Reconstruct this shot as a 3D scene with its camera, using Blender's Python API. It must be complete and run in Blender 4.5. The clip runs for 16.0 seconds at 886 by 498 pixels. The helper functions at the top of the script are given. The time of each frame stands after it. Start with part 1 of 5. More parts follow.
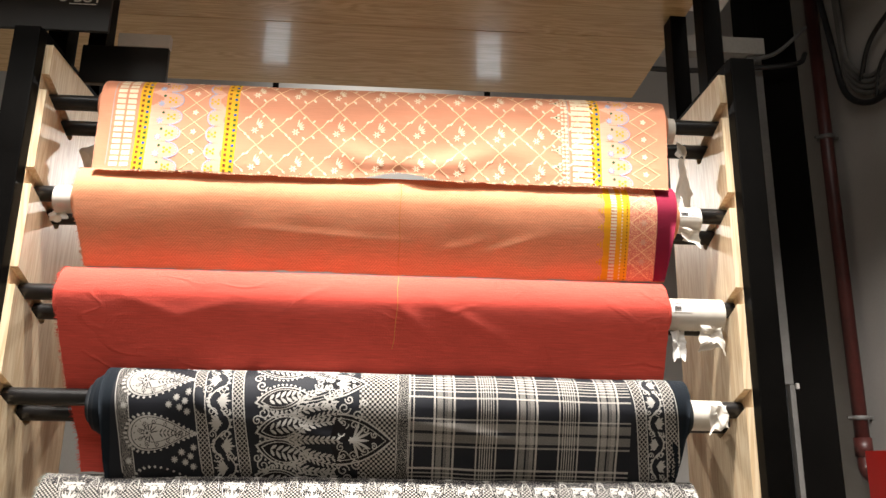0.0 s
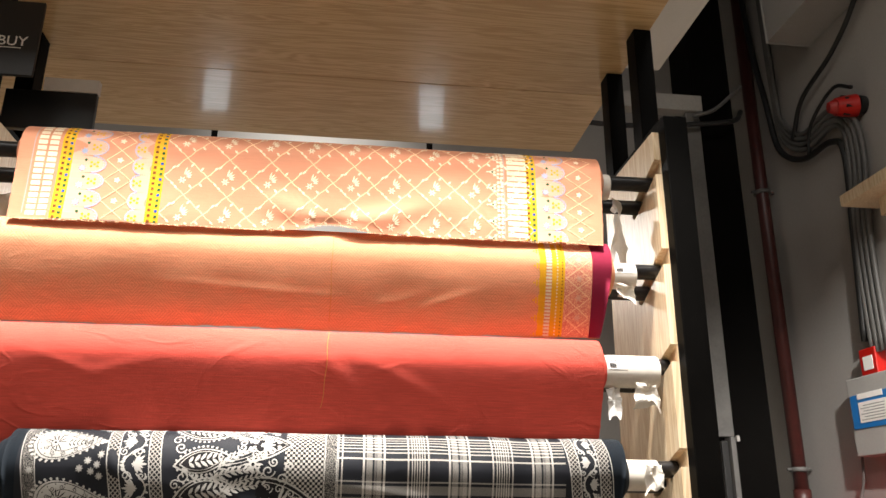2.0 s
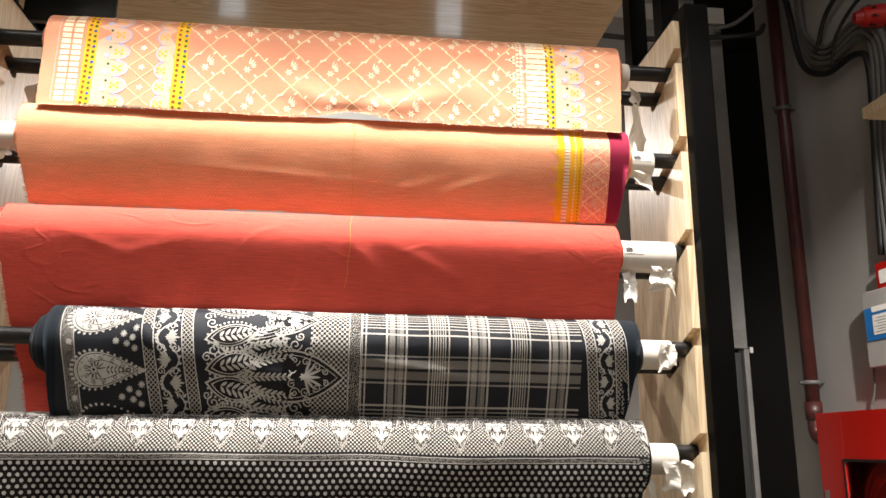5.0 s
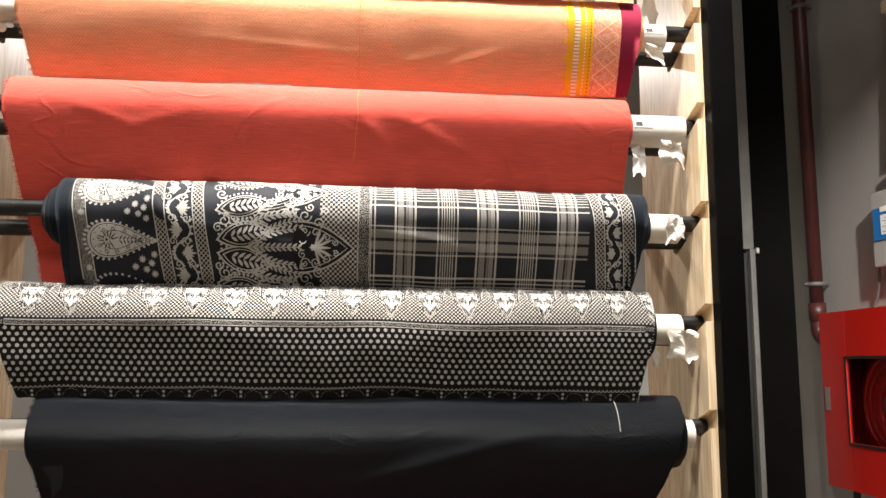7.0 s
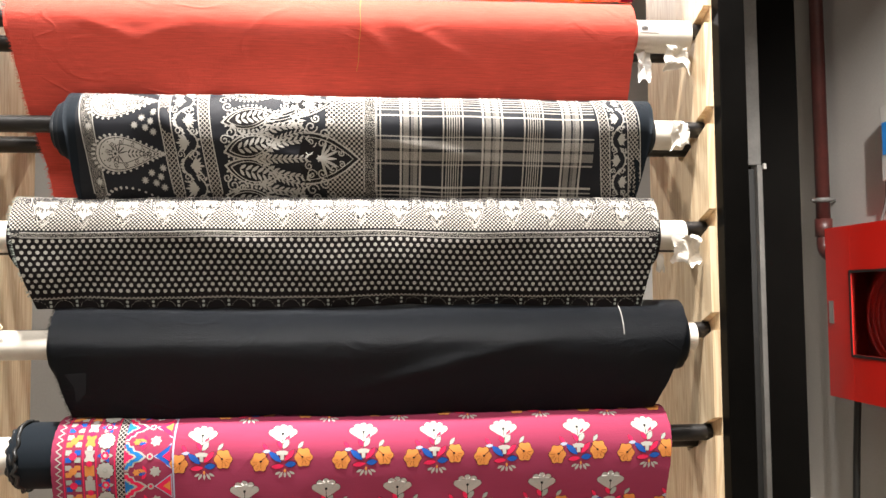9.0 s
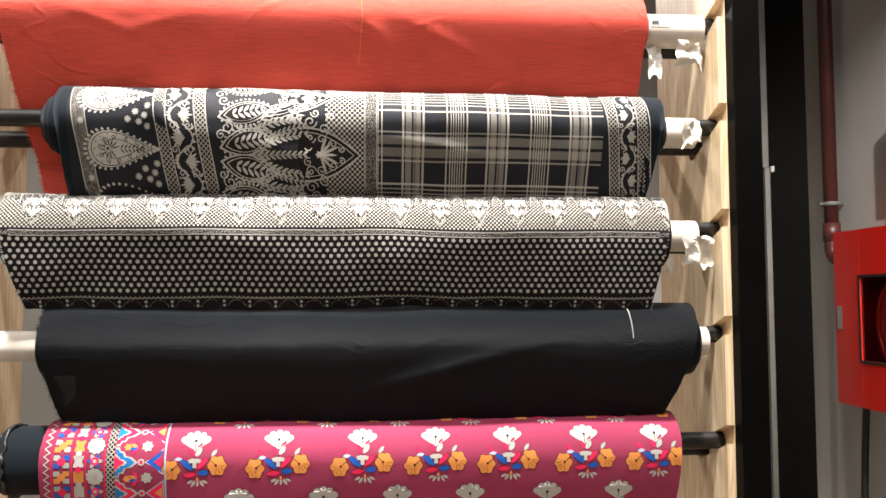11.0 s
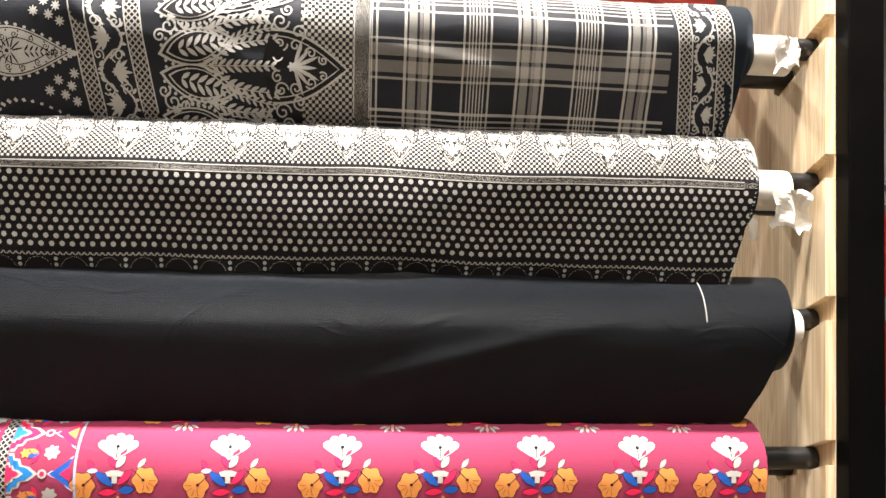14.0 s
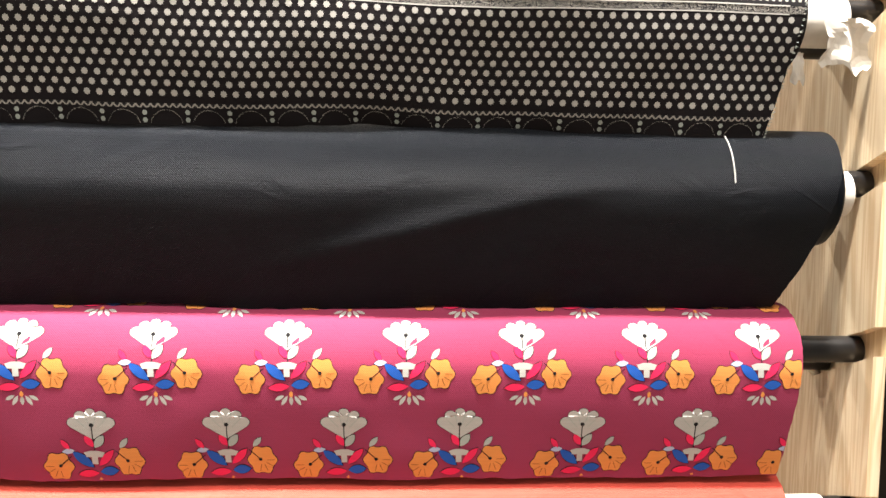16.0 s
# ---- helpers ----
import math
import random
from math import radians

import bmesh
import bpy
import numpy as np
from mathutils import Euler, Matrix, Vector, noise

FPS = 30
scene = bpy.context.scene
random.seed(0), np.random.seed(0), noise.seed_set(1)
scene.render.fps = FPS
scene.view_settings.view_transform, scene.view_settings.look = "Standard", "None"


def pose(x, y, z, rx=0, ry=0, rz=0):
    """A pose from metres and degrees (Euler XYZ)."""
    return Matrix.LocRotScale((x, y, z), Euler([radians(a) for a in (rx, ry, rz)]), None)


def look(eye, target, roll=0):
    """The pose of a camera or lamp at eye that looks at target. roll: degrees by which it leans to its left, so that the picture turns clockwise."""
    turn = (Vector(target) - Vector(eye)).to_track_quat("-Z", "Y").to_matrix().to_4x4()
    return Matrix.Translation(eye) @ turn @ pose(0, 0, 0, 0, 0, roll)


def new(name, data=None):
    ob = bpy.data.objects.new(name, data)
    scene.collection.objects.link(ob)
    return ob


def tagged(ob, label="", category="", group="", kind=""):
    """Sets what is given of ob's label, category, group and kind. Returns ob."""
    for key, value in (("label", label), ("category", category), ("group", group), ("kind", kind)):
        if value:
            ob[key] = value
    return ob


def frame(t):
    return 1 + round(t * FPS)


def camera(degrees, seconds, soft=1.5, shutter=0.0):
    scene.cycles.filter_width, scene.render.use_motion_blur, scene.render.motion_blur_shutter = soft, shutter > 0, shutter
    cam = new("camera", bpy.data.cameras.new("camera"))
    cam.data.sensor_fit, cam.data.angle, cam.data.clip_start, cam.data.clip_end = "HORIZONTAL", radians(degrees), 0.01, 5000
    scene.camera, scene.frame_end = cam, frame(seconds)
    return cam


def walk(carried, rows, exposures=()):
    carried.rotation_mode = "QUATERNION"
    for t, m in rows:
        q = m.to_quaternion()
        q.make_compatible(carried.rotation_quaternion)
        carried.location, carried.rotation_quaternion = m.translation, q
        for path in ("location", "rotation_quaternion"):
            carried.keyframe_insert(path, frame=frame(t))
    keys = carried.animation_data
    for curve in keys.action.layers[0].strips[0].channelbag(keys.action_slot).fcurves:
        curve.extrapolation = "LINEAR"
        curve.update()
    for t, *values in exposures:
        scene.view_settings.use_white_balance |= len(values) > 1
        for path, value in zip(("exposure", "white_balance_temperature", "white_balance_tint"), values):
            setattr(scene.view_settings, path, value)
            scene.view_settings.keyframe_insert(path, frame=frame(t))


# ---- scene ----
cam = camera(58.2, 16.0)
PATH = [
    (0, (0.019, -1.399, 1.302), (0.133, 0.527, 1.83), 0.9),
    (0.5, (0.033, -1.383, 1.306), (0.312, 0.519, 1.857), 0.0),
    (1, (0.042, -1.381, 1.308), (0.29, 0.523, 1.868), 0.5),
    (1.5, (0.049, -1.383, 1.312), (0.282, 0.519, 1.885), 0.5),
    (2, (0.051, -1.377, 1.323), (0.285, 0.502, 1.966), 0.3),
    (2.5, (0.056, -1.386, 1.323), (0.267, 0.465, 2.05), 0.5),
    (3, (0.059, -1.389, 1.318), (0.264, 0.461, 2.05), 0.7),
    (3.5, (0.061, -1.386, 1.304), (0.26, 0.467, 2.032), 0.9),
    (4, (0.052, -1.373, 1.275), (0.252, 0.513, 1.909), 0.7),
    (4.5, (0.046, -1.38, 1.252), (0.248, 0.533, 1.8), 0.5),
    (7, (0.043, -1.364, 1.145), (0.233, 0.606, 1.435), 0.4),
    (7.5, (0.043, -1.371, 1.14), (0.227, 0.606, 1.381), 0.1),
    (8, (0.043, -1.379, 1.134), (0.222, 0.602, 1.34), -0.2),
    (8.5, (0.043, -1.371, 1.114), (0.213, 0.616, 1.258), -0.3),
    (9, (0.043, -1.377, 1.109), (0.217, 0.612, 1.221), -0.5),
    (11.5, (0.047, -1.323, 1.105), (0.215, 0.666, 1.228), -0.1),
    (12, (0.04, -1.312, 1.107), (0.213, 0.677, 1.234), -0.1),
    (12.5, (0.028, -1.25, 1.12), (0.198, 0.738, 1.258), -0.5),
    (13, (0.013, -1.205, 1.106), (0.186, 0.783, 1.232), -0.1),
    (13.5, (0.01, -1.134, 1.084), (0.174, 0.859, 1.097), 0.4),
    (14, (0.065, -0.994, 1.079), (0.223, 0.998, 1.164), 1.1),
    (14.5, (0.129, -0.811, 1.103), (0.243, 1.186, 1.14), 0.0),
    (15, (0.095, -0.697, 1.118), (0.315, 1.291, 1.158), -0.8),
    (15.5, (0.138, -0.723, 1.048), (0.269, 1.273, 1.027), -0.4),
    (16, (0.138, -0.814, 1.027), (0.245, 1.177, 0.875), 0.8),
]
walk(cam, [(t, look(eye, target, roll)) for t, eye, target, roll in PATH],
     exposures=[(0, -0.32), (3.5, -0.08), (4.5, -0.22), (7.0, -0.08), (8.0, 0.15), (9.0, 0.4), (11.5, 0.2), (12.5, 0.35), (14.0, 0.6), (15.0, 1.0), (16.0, 0.8)])

# ---------- world and lights ----------
world = bpy.data.worlds.new("dim_shop")
scene.world = world
world.use_nodes = True
world.node_tree.nodes["Background"].inputs[0].default_value = (1.0, 0.93, 0.84, 1)
world.node_tree.nodes["Background"].inputs[1].default_value = 0.08


def lamp(name, kind, place, target, watts, size, colour=(1.0, 0.962, 0.925), cone=60, blend=0.5):
    data = bpy.data.lights.new(name, kind)
    data.energy, data.color = watts, colour
    if kind == "SPOT":
        data.spot_size, data.spot_blend, data.shadow_soft_size = radians(cone), blend, size
    else:
        data.size = size
    ob = new(name, data)
    ob.matrix_world = look(place, target)
    return ob


FRONT = [((-0.50, -0.62, 3.42), (-0.48, -0.02, 1.86)), ((0.36, -0.62, 3.42), (0.34, -0.02, 1.86))]
REAR = [((-0.395, 0.95, 2.115), (-0.42, 0.1, 1.35)), ((0.300, 0.95, 2.135), (0.42, 0.1, 1.35))]
for place, target in FRONT:
    lamp("spot_light", "SPOT", place, target, 880, 0.085, cone=39, blend=1.0)
for place, target in REAR:
    lamp("rear_spot_light", "SPOT", place, target, 26, 0.014, cone=100, blend=0.5)
# unseen fill spots, added to brighten the lower side wall
lamp("added_wall_fill", "SPOT", (1.25, -1.3, 3.4), (2.38, 1.85, 1.40), 880, 0.05, (1.0, 0.96, 0.91), cone=34, blend=1.0)
lamp("added_wall_fill", "SPOT", (1.95, -1.2, 3.4), (2.30, 2.0, 0.80), 650, 0.05, (1.0, 0.96, 0.91), cone=36, blend=1.0)
# another added fill, brightens the wall behind the rack
lamp("added_wall_fill", "SPOT", (-0.2, 1.75, 4.4), (-0.2, 2.8, 1.0), 520, 0.08, (1.0, 0.97, 0.93), cone=80, blend=1.0)
# unseen area fills, added so floor bounce lifts the shelf underside and rolls
for x in (-1.2, 0.9):
    lamp("added_front_fill", "AREA", (x, -2.4, 4.5), (x, -2.2, 0.0), 76, 1.2, (1.0, 0.96, 0.91))


# ---------- material helpers ----------
def srgb(h):
    h = h.lstrip("#")
    c = [int(h[i:i + 2], 16) / 255 for i in (0, 2, 4)]
    return tuple(v / 12.92 if v <= 0.04045 else ((v + 0.055) / 1.055) ** 2.4 for v in c) + (1.0,)


class Nodes:
    """Short hand for building a node material."""

    def __init__(self, name, rough=0.6, metal=0.0, sheen=0.0, spec=0.5):
        self.mat = bpy.data.materials.new(name)
        self.mat.use_nodes = True
        self.tree = self.mat.node_tree
        self.bsdf = self.tree.nodes["Principled BSDF"]
        self.bsdf.inputs["Roughness"].default_value = rough
        self.bsdf.inputs["Metallic"].default_value = metal
        self.bsdf.inputs["Specular IOR Level"].default_value = spec
        if sheen:
            self.bsdf.inputs["Sheen Weight"].default_value = sheen
            self.bsdf.inputs["Sheen Roughness"].default_value = 0.4

    def node(self, kind, **values):
        n = self.tree.nodes.new(kind)
        for key, value in values.items():
            setattr(n, key, value)
        return n

    def link(self, a, b):
        self.tree.links.new(a, b)

    def put(self, socket, value):
        if isinstance(value, bpy.types.NodeSocket):
            self.link(value, socket)
        else:
            socket.default_value = value

    def math(self, op, a, b=0.0, c=0.0):
        n = self.node("ShaderNodeMath", operation=op)
        for i, v in enumerate((a, b, c)):
            self.put(n.inputs[i], v)
        return n.outputs[0]

    def mix(self, fac, a, b, blend="MIX"):
        n = self.node("ShaderNodeMix", data_type="RGBA", blend_type=blend)
        self.put(n.inputs[0], fac)
        self.put(n.inputs[6], a)
        self.put(n.inputs[7], b)
        return n.outputs[2]

    def coords(self, kind="Object", scale=(1, 1, 1)):
        t = self.node("ShaderNodeTexCoord")
        m = self.node("ShaderNodeMapping")
        m.inputs["Scale"].default_value = scale
        self.link(t.outputs[kind], m.inputs[0])
        return m.outputs[0]

    def noise(self, vector, scale, detail=4, rough=0.6, distort=0.0):
        n = self.node("ShaderNodeTexNoise")
        self.link(vector, n.inputs["Vector"])
        n.inputs["Scale"].default_value, n.inputs["Detail"].default_value = scale, detail
        n.inputs["Roughness"].default_value, n.inputs["Distortion"].default_value = rough, distort
        return n.outputs["Fac"]

    def ramp(self, fac, stops, flat=False):
        n = self.node("ShaderNodeValToRGB")
        r = n.color_ramp
        if flat:
            r.interpolation = "CONSTANT"
        while len(r.elements) < len(stops):
            r.elements.new(1.0)
        for e, (p, c) in zip(r.elements, stops):
            e.position, e.color = p, c
        self.put(n.inputs[0], fac)
        return n.outputs[0]

    def bump(self, height, strength=0.3, distance=0.001):
        n = self.node("ShaderNodeBump")
        n.inputs["Strength"].default_value, n.inputs["Distance"].default_value = strength, distance
        self.link(height, n.inputs["Height"])
        self.link(n.outputs[0], self.bsdf.inputs["Normal"])

    def colour(self, value):
        self.put(self.bsdf.inputs["Base Color"], value)
        return self.mat


def grey(v):
    return (v, v, v, 1.0)


def mottled(name, colour, rough=0.6, metal=0.0, amount=0.12, scale=6.0, bump=0.0, spec=0.5, grain=90.0):
    """A plain finish with faint large stains and a fine grain."""
    m = Nodes(name, rough, metal, spec=spec)
    at = m.coords()
    big, fine = m.noise(at, scale, 5), m.noise(at, grain, 3)
    both = m.math("MULTIPLY_ADD", fine, 0.35, m.math("MULTIPLY", big, 0.65))
    low, high = [tuple(min(1.0, c * k) for c in colour[:3]) + (1.0,) for k in (1 - 2.2 * amount, 1 + 2.2 * amount)]
    out = m.colour(m.ramp(both, [(0.25, low), (0.75, high)]))
    rr = m.math("MULTIPLY_ADD", big, 0.25, rough - 0.12)
    m.put(m.bsdf.inputs["Roughness"], rr)
    if bump:
        m.bump(both, bump, 0.002)
    return out


def wood(name, pale, dark, along=(1, 8, 8), rough=0.45, spec=0.5, ring=3.0, coat=0.0):
    """Sawn wood or wood laminate: long figure, fine pores."""
    m = Nodes(name, rough, spec=spec)
    at = m.coords("Object", along)
    figure = m.noise(at, ring, 3, 0.5, 1.2)
    bands = m.math("SINE", m.math("MULTIPLY", figure, 55.0))
    pores = m.noise(m.coords("Object", tuple(a * (4 if a > 1 else 1) for a in along)), 30.0, 4, 0.7)
    mixv = m.math("ADD", m.math("MULTIPLY_ADD", bands, 0.16, 0.30), m.math("MULTIPLY", pores, 0.45))
    out = m.colour(m.ramp(mixv, [(0.2, dark), (0.75, pale)]))
    m.bump(pores, 0.12, 0.001)
    if coat:
        m.bsdf.inputs["Coat Weight"].default_value = coat
        m.bsdf.inputs["Coat Roughness"].default_value = 0.10
    return out


BOARD = wood("pale_ply", srgb("#ead5b3"), srgb("#c9a679"), along=(9, 9, 0.6), rough=0.5)
SHELF = wood("oak_laminate", srgb("#d3b384"), srgb("#a9844f"), along=(0.5, 9, 9), rough=0.32, coat=0.5)
STEEL = mottled("black_steel", srgb("#080706"), 0.5, 0.0, 0.2, 5.0, 0.05, spec=0.04)
PIPE = mottled("black_rod", srgb("#171514"), 0.33, 0.0, 0.2, 20.0, spec=0.35)
COLUMN = mottled("black_column_paint", srgb("#080706"), 0.6, 0.0, 0.2, 3.0, 0.1, spec=0.03)
WALL = mottled("grey_white_plaster", srgb("#9d9994"), 0.85, 0.0, 0.05, 1.5, 0.12)
SOFFIT = mottled("white_soffit_paint", srgb("#cfccc6"), 0.8, 0.0, 0.05, 1.5, 0.05)
DARKCEIL = mottled("dark_ceiling_paint", srgb("#2a2725"), 0.85, 0.0, 0.1, 2.0)
FLOORM = mottled("pale_floor_tile", srgb("#c9c0b2"), 0.45, 0.0, 0.1, 2.0)
BRICKRED = mottled("oxide_pipe_paint", srgb("#431d19"), 0.45, 0.0, 0.25, 6.0, 0.15)
CONDUIT = mottled("grey_conduit", srgb("#595754"), 0.5, 0.0, 0.15, 8.0)
TRUNKING = mottled("pale_grey_trunking", srgb("#94908a"), 0.5, 0.0, 0.1, 6.0)
CABLE = mottled("black_cable", srgb("#161514"), 0.5)
RED = mottled("red_enamel", srgb("#b0170e"), 0.35, 0.0, 0.06, 4.0)
REDDARK = mottled("dark_red_plastic", srgb("#9a1712"), 0.4, 0.0, 0.1, 8.0)
CHROME = mottled("brushed_metal", srgb("#a9a7a4"), 0.3, 1.0, 0.1, 20.0)
PAPER = mottled("white_card_tube", srgb("#d0c8bc"), 0.75, 0.0, 0.06, 12.0, 0.1)
PLASTIC = mottled("cloudy_wrap", srgb("#dcd8d2"), 0.35, 0.0, 0.1, 20.0, 0.3)
WHITE = mottled("white_print", srgb("#ece8e2"), 0.7, 0.0, 0.04)
INK = mottled("black_ink", srgb("#22201f"), 0.7, 0.0, 0.1)
BLUE = mottled("blue_card", srgb("#1f6fb4"), 0.5, 0.0, 0.06)
SIGNM = mottled("black_sign_board", srgb("#141210"), 0.45, 0.0, 0.15)


# ---------- mesh helpers ----------
def part(name, bm, material, parent=None, label="", smooth=False):
    """Links a bmesh as one mesh object, under a thing or a part where one is given."""
    mesh = bpy.data.meshes.new(name)
    bmesh.ops.recalc_face_normals(bm, faces=bm.faces)
    bm.to_mesh(mesh)
    bm.free()
    for m in (material if isinstance(material, (list, tuple)) else [material]):
        mesh.materials.append(m)
    if smooth:
        mesh.shade_smooth()
    ob = new(name, mesh)
    if parent is not None:
        ob.parent = parent
    return tagged(ob, label)


def thing(name, label, category, group="", kind=""):
    return tagged(new(name), label, category, group, kind)


def box(lo, hi, bevel=0.0, bm=None):
    bm = bm or bmesh.new()
    m = Matrix.LocRotScale([(a + b) / 2 for a, b in zip(lo, hi)], None, [b - a for a, b in zip(lo, hi)])
    made = bmesh.ops.create_cube(bm, size=1, matrix=m)
    if bevel:
        edges = list({e for v in made["verts"] for e in v.link_edges})
        bmesh.ops.bevel(bm, geom=edges, offset=bevel, segments=2, affect="EDGES", profile=0.6)
    return bm


def tube(a, b, r, segments=20, bm=None, r2=None, inner=0.0):
    """A round bar or pipe from a to b; inner: the radius of its bore, open at both ends."""
    bm = bm or bmesh.new()
    a, b = Vector(a), Vector(b)
    q = (b - a).to_track_quat("Z", "Y").to_matrix()
    r2 = r if r2 is None else r2
    rings = [(a, r), (b, r2)] + ([(b, inner), (a, inner)] if inner else [])
    loops = [[bm.verts.new(c + q @ Vector((rad * math.cos(2 * math.pi * i / segments), rad * math.sin(2 * math.pi * i / segments), 0)))
              for i in range(segments)] for c, rad in rings]
    n = len(loops)
    for k in range(n if inner else n - 1):
        for i in range(segments):
            j = (i + 1) % segments
            bm.faces.new((loops[k][i], loops[k][j], loops[(k + 1) % n][j], loops[(k + 1) % n][i]))
    if not inner:
        bm.faces.new(loops[0][::-1])
        bm.faces.new(loops[1])
    return bm


def bent(points, r, segments=10, bm=None, smooth=8):
    """A pipe or cable along a smooth curve through the points."""
    bm = bm or bmesh.new()
    pts = [Vector(p) for p in points]
    ext = [2 * pts[0] - pts[1]] + pts + [2 * pts[-1] - pts[-2]]
    path = []
    for i in range(1, len(ext) - 2):
        p0, p1, p2, p3 = ext[i - 1:i + 3]
        for k in range(smooth):
            t = k / smooth
            path.append(0.5 * ((2 * p1) + (p2 - p0) * t + (2 * p0 - 5 * p1 + 4 * p2 - p3) * t * t + (3 * p1 - p0 - 3 * p2 + p3) * t ** 3))
    path.append(pts[-1])
    up, last = Vector((0.31, 0.42, 0.85)), None
    for i, c in enumerate(path):
        d = (path[min(i + 1, len(path) - 1)] - path[max(i - 1, 0)]).normalized()
        s = d.cross(up).normalized()
        w = s.cross(d)
        up = w
        loop = [bm.verts.new(c + r * (s * math.cos(2 * math.pi * k / segments) + w * math.sin(2 * math.pi * k / segments))) for k in range(segments)]
        if last:
            for k in range(segments):
                bm.faces.new((last[k], last[(k + 1) % segments], loop[(k + 1) % segments], loop[k]))
        else:
            bm.faces.new(loop[::-1])
        last = loop
    bm.faces.new(last)
    return bm


def prism(outline, axis, lo, hi, bm=None):
    """A flat outline (two coordinates a point) pulled along an axis."""
    bm = bm or bmesh.new()

    def at(p, d):
        q = list(p)
        q.insert(axis, d)
        return bm.verts.new(q)
    a, b = [at(p, lo) for p in outline], [at(p, hi) for p in outline]
    n = len(outline)
    bm.faces.new(a[::-1])
    bm.faces.new(b)
    for i in range(n):
        bm.faces.new((a[i], a[(i + 1) % n], b[(i + 1) % n], b[i]))
    return bm


# ---------- the room ----------
XW, YB = 2.38, 2.80
tagged(part("floor", box((-3.2, -4.2, -0.1), (XW + 0.1, YB + 0.1, 0)), FLOORM), "pale smooth shop floor", "floor", kind="structure")
tagged(part("wall_east", box((XW, -4.2, 0), (XW + 0.1, YB + 0.1, 4.6)), WALL), "plain grey-white plastered side wall with pipes", "wall", kind="structure")
tagged(part("wall_north", box((-3.2, YB, 0), (XW, YB + 0.1, 4.6)), WALL), "grey-white plastered wall behind the rack", "wall", kind="structure")
tagged(part("wall_south", box((-3.2, -4.3, 0), (XW + 0.1, -4.2, 4.6)), WALL), "plain plastered wall closing the shop", "wall", kind="structure")
tagged(part("wall_west", box((-3.3, -4.3, 0), (-3.2, YB + 0.1, 4.6)), WALL), "plain plastered wall closing the shop", "wall", kind="structure")
tagged(part("ceiling", box((-3.3, -4.3, 4.6), (XW + 0.1, YB + 0.1, 4.7)), DARKCEIL), "dark painted ceiling of the shop", "ceiling", kind="structure")
tagged(part("soffit", box((-2.2, 0.0, 3.20), (1.37, 1.55, 3.28), 0.004), SOFFIT), "white painted soffit panel over the shelf", "soffit", kind="structure")

# black column behind the rack
tagged(part("column", box((1.794, 2.10, 0), (1.998, 2.35, 4.6), 0.006), COLUMN), "black painted steel column against the back wall", "column", kind="structure")

# ---------- the rack ----------
W, THICK = 0.644, 0.014
PITCH = 0.186


def level(k):
    return 1.812 - PITCH * (k - 2)


rack = thing("fabric_rack", "black steel rack with pale slotted wooden sides", "rack")
BACK, TOP = 0.30, 2.062


def side_board(sign):
    """A board with slots open to its front edge, sloping down to their closed ends."""
    out = [(0.0, 0.02), (BACK, 0.02), (BACK, TOP), (0.0, TOP)]
    front = []
    for k in range(1, 10):
        z = level(k) + 0.002
        front += [(0.0, z + 0.002), (0.130, z - 0.046), (0.139, z - 0.060), (0.136, z - 0.074), (0.122, z - 0.080), (0.0, z - 0.030)]
    outline = out + front
    lo, hi = (W, W + THICK) if sign > 0 else (-W - THICK, -W)
    return prism(outline, 0, lo, hi)


for sign in (1, -1):
    part("side_board", side_board(sign), BOARD, rack, "pale wooden board with slots for the rods")
    x0, x1, x2 = sign * (W + THICK), sign * (W + THICK + 0.008), sign * (W + THICK + 0.048)
    part("backing_board", box((min(x0, x1), 0.0010, 0.02), (max(x0, x1), BACK, TOP - 0.004)), BOARD, rack, "brown inner board behind the slots")
    lo, hi = sorted((x1, x2))
    part("front_post", box((min(x0, x2), -0.030, 0.0), (max(x0, x2), 0.0005, 2.085), 0.002), STEEL, rack, "black square steel post")
    part("middle_post", box((lo, 0.100, 0.0), (hi, 0.15, 2.3745), 0.002), STEEL, rack, "black square steel post carrying the shelf")
    part("rear_post", box((lo, 0.290, 0.0), (hi, 0.34, 2.3745), 0.002), STEEL, rack, "black square steel post carrying the shelf")
    part("top_rail", box((lo, 0.0010, 2.050), (hi, 0.0995, 2.098), 0.002), STEEL, rack, "black steel rail")
    part("top_rail", box((lo, 0.1505, 2.050), (hi, 0.2895, 2.098), 0.002), STEEL, rack, "black steel rail")
part("cross_rail", box((-W, 0.300, 1.44), (W, 0.335, 1.475), 0.002), STEEL, rack, "black steel cross rail")
part("cross_rail", box((-W, 0.300, 0.40), (W, 0.335, 0.435), 0.002), STEEL, rack, "black steel cross rail")

# wooden shelf over the rack, in two boards
shelf = thing("overhead_shelf", "oak laminate shelf over the rack with a glossy underside", "shelf")
part("shelf_board", box((-1.30, -0.19, 2.375), (0.705, 0.40, 2.400), 0.0015), SHELF, shelf)
part("shelf_board", box((-1.30, 0.402, 2.375), (0.705, 0.74, 2.400), 0.0015), SHELF, shelf)

# ---------- rods ----------
ROD_Y, ROD_R = 0.050, 0.0150


def rod_z(k):
    return level(k) - 0.030


